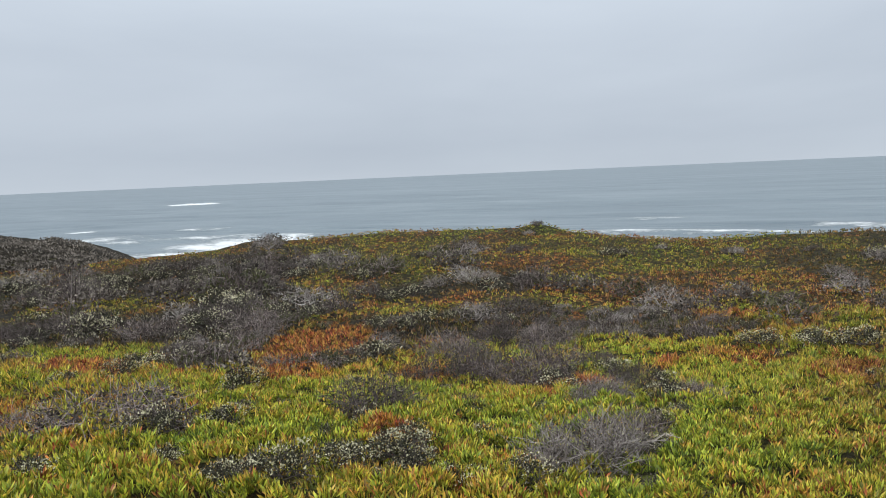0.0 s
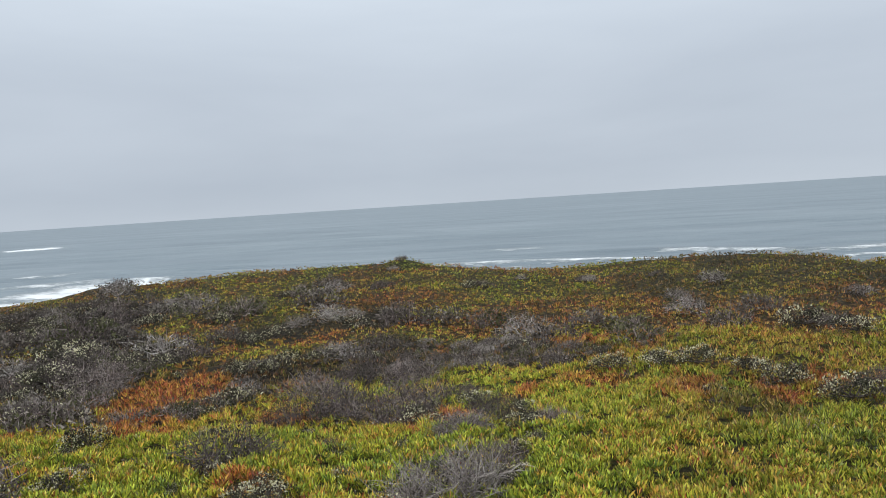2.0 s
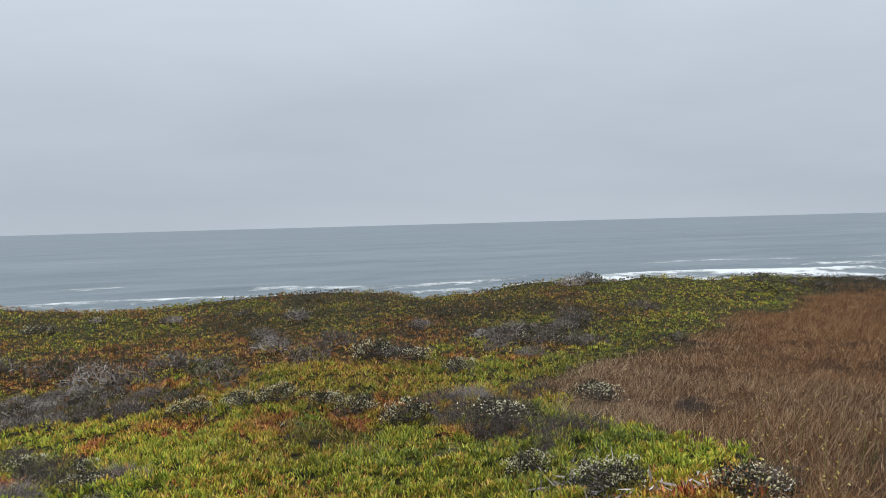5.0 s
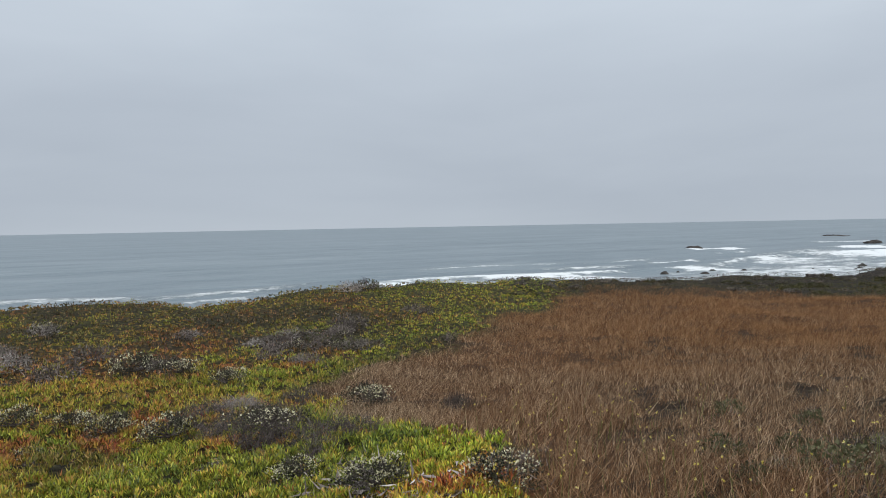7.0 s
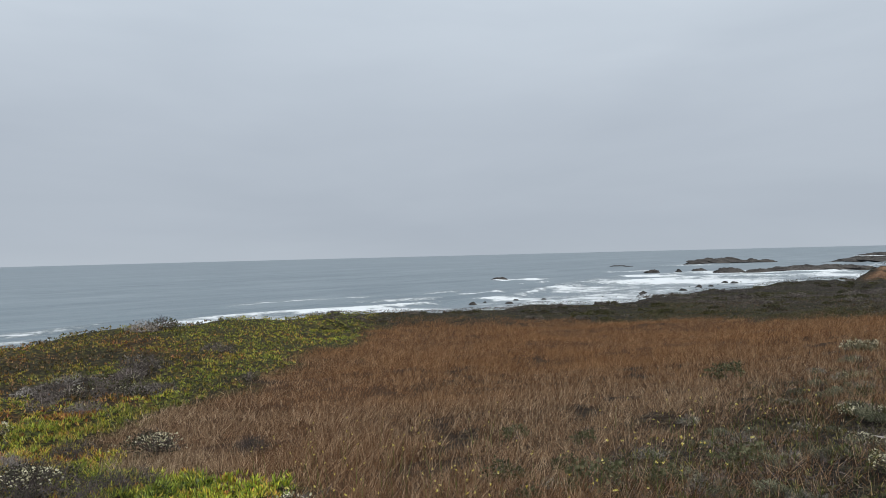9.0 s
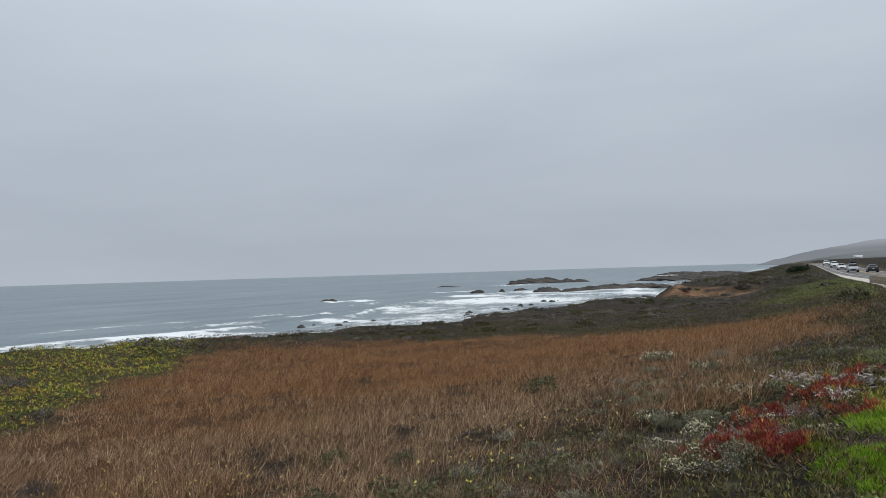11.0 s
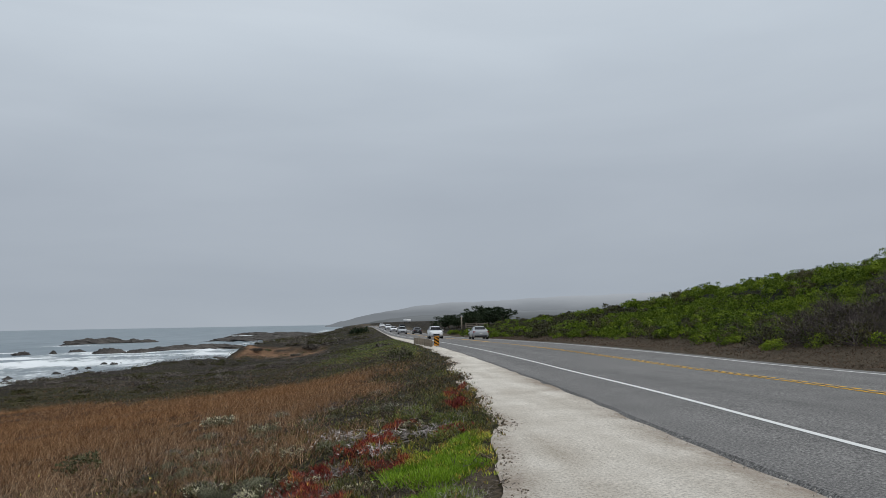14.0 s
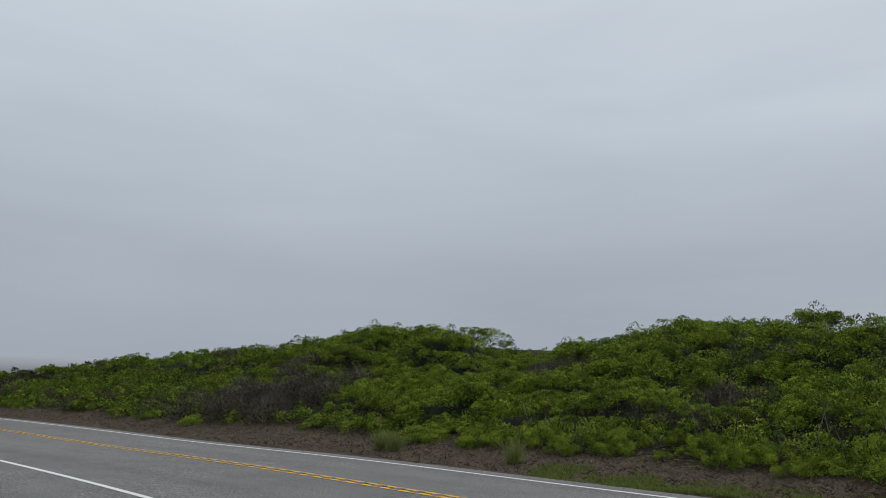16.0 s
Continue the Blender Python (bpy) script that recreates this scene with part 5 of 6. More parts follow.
def bank_poses(x, y, s0, s1, sink, tall=(0.8, 1.1)):
    """Poses for bushes that close over the bank's dark shell."""
    h = mass_height(x, y)
    keep = (dead_patch(x, y) < rng.uniform(0.2, 0.7, len(x))) & (x - road_bend(y) > 15.7 + 0.7 * grain(x, y, 2.0, 123))
    x, y, h = x[keep], y[keep], h[keep]
    s = rng.uniform(s0, s1, len(x))
    z = ground_height(x, y) + np.maximum(h, -0.05) - sink * s * ease(-0.1, 0.3, h) - 0.22 * ease(22.5, 24.5, x - road_bend(y)) * ease(40, 30, y)
    return [pose(x[i], y[i], z[i], rng.uniform(-12, 12), rng.uniform(-12, 12), rng.uniform(0, 360)) @ Matrix.Diagonal((s[i], s[i], s[i] * rng.uniform(*tall), 1)) for i in range(len(x))]


def cover_bank(kinds, poses):
    for i, m in enumerate(poses):
        if i < len(kinds):
            kinds[i].matrix_basis = m
        else:
            copy_thing(kinds[i % len(kinds)], m)


def far_bushes(label, leaf_mat, shapes, poses, new_growth=1.0):
    """Bushes too far off to tell apart, as one mass."""
    verts, faces, tones, count = [], [], [], 0
    for i, m in enumerate(poses):
        _, v, f_, t = shapes[i % len(shapes)]
        a = np.array(m)
        verts.append(v @ a[:3, :3].T + a[:3, 3])
        faces.append(f_ + count)
        tones.append(t * new_growth)
        count += len(v)
    me = mesh_of("far_bushes", np.concatenate(verts), np.concatenate(faces), leaf_mat)
    add_value(me, "head", np.concatenate(tones))
    tagged(new("far_bushes", me), label, "bushes", kind="stuff")


gap_shade_shell()
fine = [bush(s, BUSH_LEAF, "dense green leafy bush above the roadside earth", 30, 140, fl, 0.038) for s, fl in ((28, 0.8), (29, 0.7), (30, 0.9), (31, 0.8))]
x0, y0 = bank_spots(1.0, 10.6, 1.0, 16.3, 19.2)
x1, y1 = bank_spots(10.6, 16.0, 1.05, 15.9, 19.2)
cover_bank(fine, bank_poses(np.concatenate([x0, x1]), np.concatenate([y0, y1]), 0.5, 0.85, -0.05))
green = [bush(s, BUSH_LEAF, "dense green leafy bush on the bank", 28, 116, fl, 0.040) for s, fl in ((21, 0.8), (22, 0.7), (23, 0.65), (24, 0.75), (34, 0.7), (35, 0.6))]
x0, y0 = bank_spots(1.0, 16.0, 1.3, 19.2, 28.0)
x1, y1 = bank_spots(16.0, 34.0, 1.3, 16.0, 28.0)
cover_bank(green, bank_poses(np.concatenate([x0, x1]), np.concatenate([y0, y1]), 0.65, 1.0, 0.28))
far_bushes("green wind-pruned scrub that fills in between the bushes", BUSH_LEAF, [bush_heads(s, 9, 50, 0.6, 0.076) for s in (51, 52, 53)], bank_poses(*bank_spots(1.0, 34.0, 0.72, 17.2, 28.0), 0.42, 0.66, 0.42))
far_bushes("dense green bushes further along the bank", BUSH_LEAF, [bush_heads(s, 24, 42, fl, 0.064) for s, fl in ((41, 0.7), (42, 0.6), (43, 0.65))],
           bank_poses(*bank_spots(34.0, 64.0, 1.6, 16.0, 29.0), 0.75, 1.15, 0.3), 0.75)
far_bushes("dull olive bushes between the green ones", OLIVE_LEAF, [bush_heads(s, 24, 52, 0.65, 0.06) for s in (25, 26)], bank_poses(*bank_spots(34.0, 66.0, 3.6, 16.2, 29.0), 0.8, 1.1, 0.34))
far_bushes("dense green bushes far along the bank", BUSH_LEAF, [bush_heads(s, 20, 40, fl, 0.075) for s, fl in ((44, 0.65), (45, 0.6))], bank_poses(*bank_spots(64.0, 146.0, 2.9, 16.2, 30.0), 0.9, 1.5, 0.5), 0.5)
far_bushes("dull olive bushes far along the bank", OLIVE_LEAF, [bush_heads(s, 20, 40, 0.6, 0.075) for s in (46, 47)], bank_poses(*bank_spots(60.0, 146.0, 3.0, 16.4, 30.0), 0.9, 1.6, 0.42))
# the tall clump with the sharp end
tall = bush(33, BUSH_LEAF, "tall dense green bush on the crest of the bank", 50, 110, 0.8, 0.042)
plant_all([tall], [(25.8, 23.6, 1.7), (25.8, 26.2, 1.75), (25.0, 28.9, 1.75), (24.4, 31.2, 1.6)], (0.9, 1.0), 0.22)
foot_bush = bush(38, BUSH_LEAF, "small green bush at the foot of the bank", 30, 170, 0.85, 0.036)
plant_all([foot_bush], [(15.5, 4.2, 0.8), (16.0, 3.0, 1.0), (15.95, 10.02, 0.42), (15.89, 7.45, 0.45), (15.69, 6.06, 0.38), (16.2, 11.0, 0.6), (16.3, 12.2, 0.62), (16.1, 13.2, 0.55), (16.9, 4.8, 0.7), (17.0, 8.9, 0.45), (16.0, 8.9, 0.24), (16.2, 14.4, 0.6), (15.7, 11.4, 0.4), (15.8, 12.6, 0.4), (16.4, 5.6, 0.5), (16.5, 6.8, 0.5), (16.6, 8.0, 0.5), (16.6, 10.0, 0.5)], (0.9, 1.2), 0.0)
bare_bush = [shrub("bare_bush", "leafless grey-brown bush on the bank", "bush", "bare bushes on the bank", 27, 520, 300, DARK_TWIG, OLIVE_LEAF, 0.8, 0.06, 0.5)]
thicket = [(18.6 + rng.normal(0, 1.4), 27.2 + rng.normal(0, 2.3), rng.uniform(0.7, 1.1)) for _ in range(30)] + [(21.5 + rng.normal(0, 0.9), 30 + rng.normal(0, 1.2), 0.9) for _ in range(6)]
thicket += [(19.5 + rng.normal(0, 0.8), 9.0 + rng.normal(0, 0.8), rng.uniform(0.5, 0.8)) for _ in range(7)] + [(23.5 + rng.normal(0, 0.8), 17 + rng.normal(0, 1.1), 0.7) for _ in range(12)] + [(25.5, 10.5, 0.6), (26.5, 9.0, 0.6)]
plant_all(bare_bush, thicket, (1.0, 1.3))

# bare stems in the dark under the overhang
n = 110
y = rng.uniform(3, 13.5, n)
x = rng.uniform(16.2, 19.0, n)
v, f_ = blades(np.stack([x, y, ground_height(x, y) - 0.05], 1), unit(np.stack([rng.normal(-0.2, 0.35, n), rng.normal(0, 0.35, n), np.ones(n)], 1)), rng.uniform(0.7, 1.5, n), rng.uniform(0.015, 0.04, n), rng.normal(0, 0.1, (n, 3)), kite=True)
tagged(new("understory_stems", mesh_of("understory_stems", v, f_, DARK_TWIG)), "bare crooked stems under the overhanging scrub", "stems", kind="stuff")

# two tussocks of tall reeds, one with a plume, by the far side of the road
def reeds(seed, plume):
    root = tagged(new("pampas_grass"), "tall arching green grass tussock" + (" with a cream plume" if plume else "") + " by the road", "ornamental grass", "grass tussocks by the road")
    n = 420
    turn = rng.uniform(0, 2 * np.pi, n)
    lean = rng.uniform(0.05, 0.75, n)
    aim = unit(np.stack([np.cos(turn) * lean, np.sin(turn) * lean, np.ones(n)], 1))
    base = np.stack([rng.normal(0, 0.16, n), rng.normal(0, 0.16, n), np.zeros(n)], 1)
    length = rng.uniform(0.5, 1.25, n)
    mid = base + aim * (length * 0.6)[:, None]
    v1, f1 = blades(base, aim, length * 0.62, np.full(n, 0.022), kite=True)
    droop = unit(aim * (1.2, 1.2, 0.55))
    v2, f2 = blades(mid, droop, length * 0.5, np.full(n, 0.016), kite=True)
    part("foliage", mesh_of("foliage", np.concatenate([v1, v2]), np.concatenate([f1, f2 + len(v1)]), REED), root, "", "stuff")
    if plume:
        bm = bmesh.new()
        bmesh.ops.create_cone(bm, cap_ends=True, segments=6, radius1=0.012, radius2=0.007, depth=1.5, matrix=Matrix.Translation((-0.3, -0.1, 0.75)))
        part("stalk", bm_mesh("stalk", bm, PLUME), root)
        m = 260
        h = rng.uniform(0, 1, m)
        b = np.stack([-0.3 + rng.normal(0, 0.012, m), -0.1 + rng.normal(0, 0.012, m), 1.35 + h * 0.55], 1)
        v, f_ = blades(b, unit(np.stack([rng.normal(0, 0.5, m), rng.normal(0, 0.5, m), np.ones(m)], 1)), 0.16 * (1.1 - h), np.full(m, 0.02), kite=True)
        part("plume", mesh_of("plume", v, f_, PLUME), root, "cream feathery plume", "stuff")
    return root


for ob, (x, y, s) in zip((reeds(1, True), reeds(2, False), reeds(3, False)), ((14.55, 16.4, 0.52), (14.4, 15.8, 0.5), (14.4, 11.8, 0.5))):
    ob.matrix_basis = stand(x, y, s)

# dry litter on the earth strip
n = 24000
y = rng.uniform(0, 1, n) ** 1.5 * 90 + 3
x = rng.uniform(13.2, 16.4, n) + 0.8 * ease(6, 28, y) + road_bend(y)
v, f_ = blades(np.stack([x, y, ground_height(x, y)], 1), unit(np.stack([rng.normal(0, 1, n), rng.normal(0, 1, n), rng.uniform(0, 0.9, n)], 1)), rng.uniform(0.04, 0.2, n), rng.uniform(0.008, 0.03, n))
tagged(new("leaf_litter", mesh_of("leaf_litter", v, f_, leafy("litter", (0.035, 0.022, 0.015), (0.11, 0.07, 0.045), (0.22, 0.15, 0.10), 0.9, 0.0))), "dry brown twigs and litter on bare earth", "litter", kind="stuff")
# short turf beside the road
n = 30000
y = rng.uniform(2, 11, n)
x = 12.9 + 1.7 * rng.uniform(0, 1, n) ** 1.5
keep = grain(x, y, 0.9, 140) * 0.6 + grain(x, y, 0.3, 141) * 0.4 > 0.42 + 0.2 * ease(7, 13, y)
x, y = x[keep], y[keep]
n = len(x)
v, f_ = blades(np.stack([x, y, ground_height(x, y)], 1), unit(np.stack([rng.normal(0, 0.4, n), rng.normal(0, 0.4, n), np.ones(n)], 1)), rng.uniform(0.03, 0.09, n), rng.uniform(0.01, 0.018, n))
tagged(new("turf", mesh_of("turf", v, f_, leafy("turf_blades", (0.07, 0.10, 0.02), (0.14, 0.19, 0.03), (0.25, 0.29, 0.07), 0.7, 0.2))), "short green turf beside the road", "grass", kind="stuff")


# scrub over the headland
n = 26000
b = np.radians(rng.uniform(-150, -135, n))
r = rng.uniform(60, 125, n)
x, y = r * np.sin(b), r * np.cos(b)
z = ground_height(x, y)
keep = z > SEA + 0.3
x, y, z = x[keep], y[keep], z[keep]
n = len(x)
up = 0.9 * domes(x, y, 2.6, 150)
v, f_ = blades(np.stack([x, y, z + up], 1), unit(rng.normal(0, 0.7, (n, 3)) + (0, 0, 0.6)), rng.uniform(0.2, 0.5, n), rng.uniform(0.15, 0.3, n))
tagged(new("headland_scrub", mesh_of("headland_scrub", v, f_, GREY_LEAF)), "dense grey-brown scrub over the headland", "scrub", kind="stuff")


# ---- trees, rocks and hills in the distance ----
def cypress(seed, lean):
    """A wind-bent cypress about 1 high: trunk, limbs and a crown of dark clumps."""
    root = tagged(new("cypress"), "dark wind-bent cypress tree inland of the road", "tree", "cypresses beyond the bank")
    bm = bmesh.new()
    spine = [Vector((0, 0, -0.05)), Vector((lean * 0.06, 0, 0.2)), Vector((lean * 0.2, 0.02, 0.45)), Vector((lean * 0.34, 0, 0.68))]
    rings = []
    for i, c in enumerate(spine):
        r = 0.05 * (1 - 0.22 * i)
        rings.append([bm.verts.new(c + Vector((math.cos(a) * r, math.sin(a) * r, 0))) for a in (0, 1.05, 2.09, 3.14, 4.19, 5.24)])
    for a, b in zip(rings, rings[1:]):
        for i in range(6):
            bm.faces.new((a[i], a[(i + 1) % 6], b[(i + 1) % 6], b[i]))
    part("trunk", bm_mesh("trunk", bm, BARK), root)
    clumps = 34
    c = np.stack([rng.normal(lean * 0.3, 0.26, clumps), rng.normal(0, 0.26, clumps), rng.uniform(0.25, 0.88, clumps)], 1)
    c[:, 0] += lean * 0.35 * (c[:, 2] - 0.4)
    base = np.array([lean * 0.12, 0, 0.3]) + np.zeros((clumps, 3))
    v, f_ = blades(base, unit(c - base), np.linalg.norm(c - base, axis=1), np.full(clumps, 0.035))
    part("branchwork", mesh_of("branchwork", v, f_, BARK), root, "", "stuff")
    k = np.repeat(np.arange(clumps), 42)
    n = len(k)
    q = unit(rng.normal(size=(n, 3)))
    p = c[k] + q * rng.uniform(0.05, 0.13, (n, 1)) * (1.3, 1.1, 0.55)
    v, f_ = blades(p, unit(q * 0.6 + (lean * 0.6, 0, 0.3) + rng.normal(0, 0.4, (n, 3))), rng.uniform(0.06, 0.13, n), rng.uniform(0.03, 0.06, n))
    part("crown", mesh_of("crown", v, f_, DARK_LEAF), root, "", "stuff")
    return root


trees = [cypress(s, l) for s, l in ((1, 1.0), (2, 0.8), (3, 1.1))]
TREE_SPOTS = ((17.0, 196, 2.6), (19.0, 192, 3.4), (21.0, 199, 4.2), (22.5, 188, 4.0), (24.0, 193, 4.4), (25.5, 184, 4.2), (27.0, 190, 4.6), (28.5, 181, 4.8), (30.0, 186, 5.2), (31.5, 180, 5.4), (29.5, 170, 3.8), (25.0, 176, 3.6), (21.5, 184, 3.0), (27.5, 172, 3.6),
              (20.0, 188, 3.0), (23.2, 181, 3.6), (26.2, 178, 3.8), (30.6, 176, 4.4))
plant_all(trees, TREE_SPOTS, (0.85, 1.05))


def rock(name, x, y, long, wide, high, turn, seed, label, group, base=SEA - 0.6, mat=ROCK):
    """A weathered rock, flat-topped and broken at its edges."""
    rows, cols = 18, 54
    a, h = np.meshgrid(np.linspace(0, 2 * np.pi, cols, endpoint=False), np.linspace(0, 1, rows))
    cx, cy = np.cos(a) + seed * 3.1, np.sin(a) + seed * 1.7
    r = (1 - h ** 2.2) ** 0.6 * (0.55 + 0.5 * grain(cx, cy + h, 0.6, seed) + 0.3 * grain(cx + h, cy, 0.2, seed + 2))
    u, v = np.cos(a) * r + seed, np.sin(a) * r
    z = h * (0.30 + 0.7 * grain(u, v, 0.55, seed + 1) + 0.55 * grain(u, v, 0.2, seed + 3) + 0.5 * (np.abs(grain(u * 1.0, v, 0.09, seed + 4) - 0.5) * 2) ** 0.7)
    p = np.stack([np.cos(a) * r * long / 2, np.sin(a) * r * wide / 2, z * high], -1).reshape(-1, 3)
    me = mesh_of(name, p, grid_faces(rows, cols, True), mat, False)
    ob = tagged(new(name, me), label, "rock", group)
    ob.matrix_basis = pose(x, y, base, 0, 0, turn)
    return ob


def at(bearing, distance):
    return distance * math.sin(radians(bearing)), distance * math.cos(radians(bearing))


for i, (b, d, long, wide, high) in enumerate(((-19.6, 600, 48, 26, 6.2), (-16.9, 605, 26, 18, 4.2), (-24.2, 401, 8, 6, 3.0), (-22.3, 385, 4, 4, 3.2), (-20.9, 420, 8, 5, 2.4), (-18.9, 385, 14, 8, 3.8), (-17.0, 380, 12, 8, 2.8),
                                              (-14.9, 390, 34, 14, 3.4), (-13.0, 400, 40, 16, 3.8), (-11.6, 420, 36, 16, 3.8), (-35.8, 342, 8, 4, 2.0), (-26.5, 560, 20, 5, 1.6))):
    x, y = at(b, d)
    rock("sea_rock", x, y, long, wide, high * 0.62, -b + rng.uniform(-8, 8), 30 + i, "dark wave-worn rock standing in the surf", "rocks in the sea", SEA - 0.5)
for i, (b, d, long, wide, high) in enumerate(((-9.0, 590, 70, 30, 3.4), (-7.4, 640, 80, 30, 3.0), (-8.6, 900, 70, 20, 3.0), (-6.4, 820, 90, 30, 3.4), (-10.4, 700, 30, 12, 2.4))):
    x, y = at(b, d)
    rock("rock_shelf", x, y, long, wide, high, 8, 50 + i, "low brown rock shelf along the shore", "rock shelves along the shore", SEA - 0.8)
for i in range(34):
    b = -25.5 + 8 * rng.uniform() if i < 26 else -38 + 12 * rng.uniform()
    d = float(np.interp(b, (-38, -31, -24, -18), (172, 190, 208, 280))) + rng.uniform(-12, 12)
    s = 0.35 + 0.8 * rng.uniform() ** 2
    x, y = at(b, d)
    rock("boulder", x, y, s * 2.2, s * 1.4, s * 0.55, rng.uniform(0, 180), 70 + i, "dark wet boulder in the wash", "boulders in the wash", SEA - 0.1)
for i, (b, d, s) in enumerate(((-140.8, 92, 5.0), (-141.6, 93, 3.2), (-139.6, 90, 2.6), (-145.5, 96, 4.0), (-136.0, 104, 3.0))):
    x, y = at(b, d)
    z = float(ground_height(np.array([x]), np.array([y]))[0]) if i < 4 else SEA
    rock("boulder", x, y, s * 1.4, s, s * 0.42, 20 * i, 110 + i, "dark rock outcrop on the headland", "outcrops on the headland", z - 0.3)


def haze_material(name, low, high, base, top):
    """Far hills, their fog painted as glow, paler upwards; too distant to be lit singly."""
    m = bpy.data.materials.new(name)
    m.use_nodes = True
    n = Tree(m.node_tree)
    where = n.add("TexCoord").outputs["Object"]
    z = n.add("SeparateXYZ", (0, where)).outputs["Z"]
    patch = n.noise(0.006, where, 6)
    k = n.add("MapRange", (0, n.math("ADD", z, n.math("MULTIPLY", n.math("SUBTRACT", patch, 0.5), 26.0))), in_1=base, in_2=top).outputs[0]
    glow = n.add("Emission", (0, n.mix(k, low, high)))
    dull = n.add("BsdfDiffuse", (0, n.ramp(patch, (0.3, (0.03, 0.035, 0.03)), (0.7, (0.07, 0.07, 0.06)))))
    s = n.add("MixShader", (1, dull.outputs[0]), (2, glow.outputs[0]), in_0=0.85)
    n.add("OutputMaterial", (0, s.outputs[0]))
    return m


def ridge(name, label, bearings, heights, distance, mat, seed, rough):
    """A far line of hills: heights in degrees over the eye's level."""
    b = np.linspace(bearings[0], bearings[-1], 160)
    el = np.interp(b, bearings, heights) + rough * (grain(b * 0, b, 1.1, seed) - 0.5) + rough * 0.6 * (grain(b * 0, b, 0.28, seed + 1) - 0.5)
    crest = 1.5 + distance * np.tan(np.radians(el))
    steps = ((-420, -16.0), (-250, 0.35), (-120, 0.75), (0, 1.0), (160, 0.6))
    v = []
    for dz, share in steps:
        r = distance + dz
        z = np.full_like(crest, share) if share < 0 else -4 + (crest + 4) * share
        v.append(np.stack([r * np.sin(np.radians(b)), r * np.cos(np.radians(b)), z], 1))
    me = mesh_of(name, np.concatenate(v), grid_faces(len(steps), len(b))[:, ::-1], mat, True)
    return tagged(new(name, me), label, "hills", kind="structure")


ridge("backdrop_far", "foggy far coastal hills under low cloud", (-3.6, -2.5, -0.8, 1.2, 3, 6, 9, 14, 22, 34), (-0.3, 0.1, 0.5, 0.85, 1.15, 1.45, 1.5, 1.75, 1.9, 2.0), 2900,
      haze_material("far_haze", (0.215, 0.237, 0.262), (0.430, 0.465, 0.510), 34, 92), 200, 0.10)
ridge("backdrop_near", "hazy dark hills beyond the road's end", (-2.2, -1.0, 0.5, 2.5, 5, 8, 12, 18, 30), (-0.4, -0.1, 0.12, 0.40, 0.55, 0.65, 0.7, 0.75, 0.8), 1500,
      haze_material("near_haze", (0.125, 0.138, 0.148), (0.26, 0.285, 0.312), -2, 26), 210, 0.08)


# ---- cars on the road ----
GLASS = plain("car_glass", (0.012, 0.015, 0.018), (0.02, 0.024, 0.028), 2.0, 0.08, 0.6, bump=0.0)
TYRE = plain("tyre_rubber", (0.012, 0.012, 0.012), (0.03, 0.03, 0.03), 12.0, 0.9, 0.2)
RIM = plain("alloy_rim", (0.35, 0.35, 0.36), (0.5, 0.5, 0.5), 6.0, 0.35, 0.5, 0.8, bump=0.0)
BLACK_TRIM = plain("black_trim", (0.012, 0.012, 0.013), (0.03, 0.03, 0.03), 8.0, 0.6, 0.3)
HEAD_GLASS = plain("headlight_glass", (0.55, 0.57, 0.6), (0.8, 0.8, 0.8), 9.0, 0.15, 0.6, bump=0.0)
TAIL_GLASS = plain("taillight_glass", (0.25, 0.012, 0.012), (0.4, 0.02, 0.02), 9.0, 0.2, 0.6, bump=0.0)
PLATE = plain("plate", (0.6, 0.6, 0.58), (0.75, 0.75, 0.72), 20.0, 0.5)


def paintwork(name, c):
    return plain(name, tuple(0.9 * v for v in c), tuple(c), 1.5, 0.28, 0.6, 0.1, bump=0.0)


# car shapes by station: y, half width, sill, belt, roof, half width of the roof
SALOON = ((-2.30, 0.70, 0.45, 0.80, 0.84, 0.60), (-2.22, 0.84, 0.32, 0.93, 0.98, 0.68), (-1.75, 0.89, 0.24, 0.97, 1.04, 0.66), (-0.95, 0.90, 0.22, 0.96, 1.40, 0.56), (-0.3, 0.90, 0.22, 0.95, 1.45, 0.57),
                   (0.35, 0.90, 0.22, 0.94, 1.40, 0.56), (1.10, 0.90, 0.22, 0.92, 0.98, 0.70), (1.85, 0.87, 0.25, 0.82, 0.87, 0.68), (2.20, 0.78, 0.32, 0.66, 0.72, 0.60), (2.32, 0.62, 0.42, 0.58, 0.60, 0.5))
SUV = ((-2.22, 0.74, 0.50, 0.98, 1.05, 0.62), (-2.14, 0.88, 0.36, 1.05, 1.30, 0.62), (-1.85, 0.92, 0.30, 1.07, 1.58, 0.60), (-0.95, 0.93, 0.28, 1.06, 1.67, 0.61), (-0.1, 0.93, 0.28, 1.05, 1.68, 0.61),
                (0.5, 0.93, 0.28, 1.04, 1.60, 0.60), (1.15, 0.93, 0.28, 1.02, 1.10, 0.74), (1.85, 0.90, 0.32, 0.95, 1.00, 0.72), (2.15, 0.82, 0.38, 0.80, 0.86, 0.64), (2.24, 0.68, 0.48, 0.68, 0.72, 0.55))
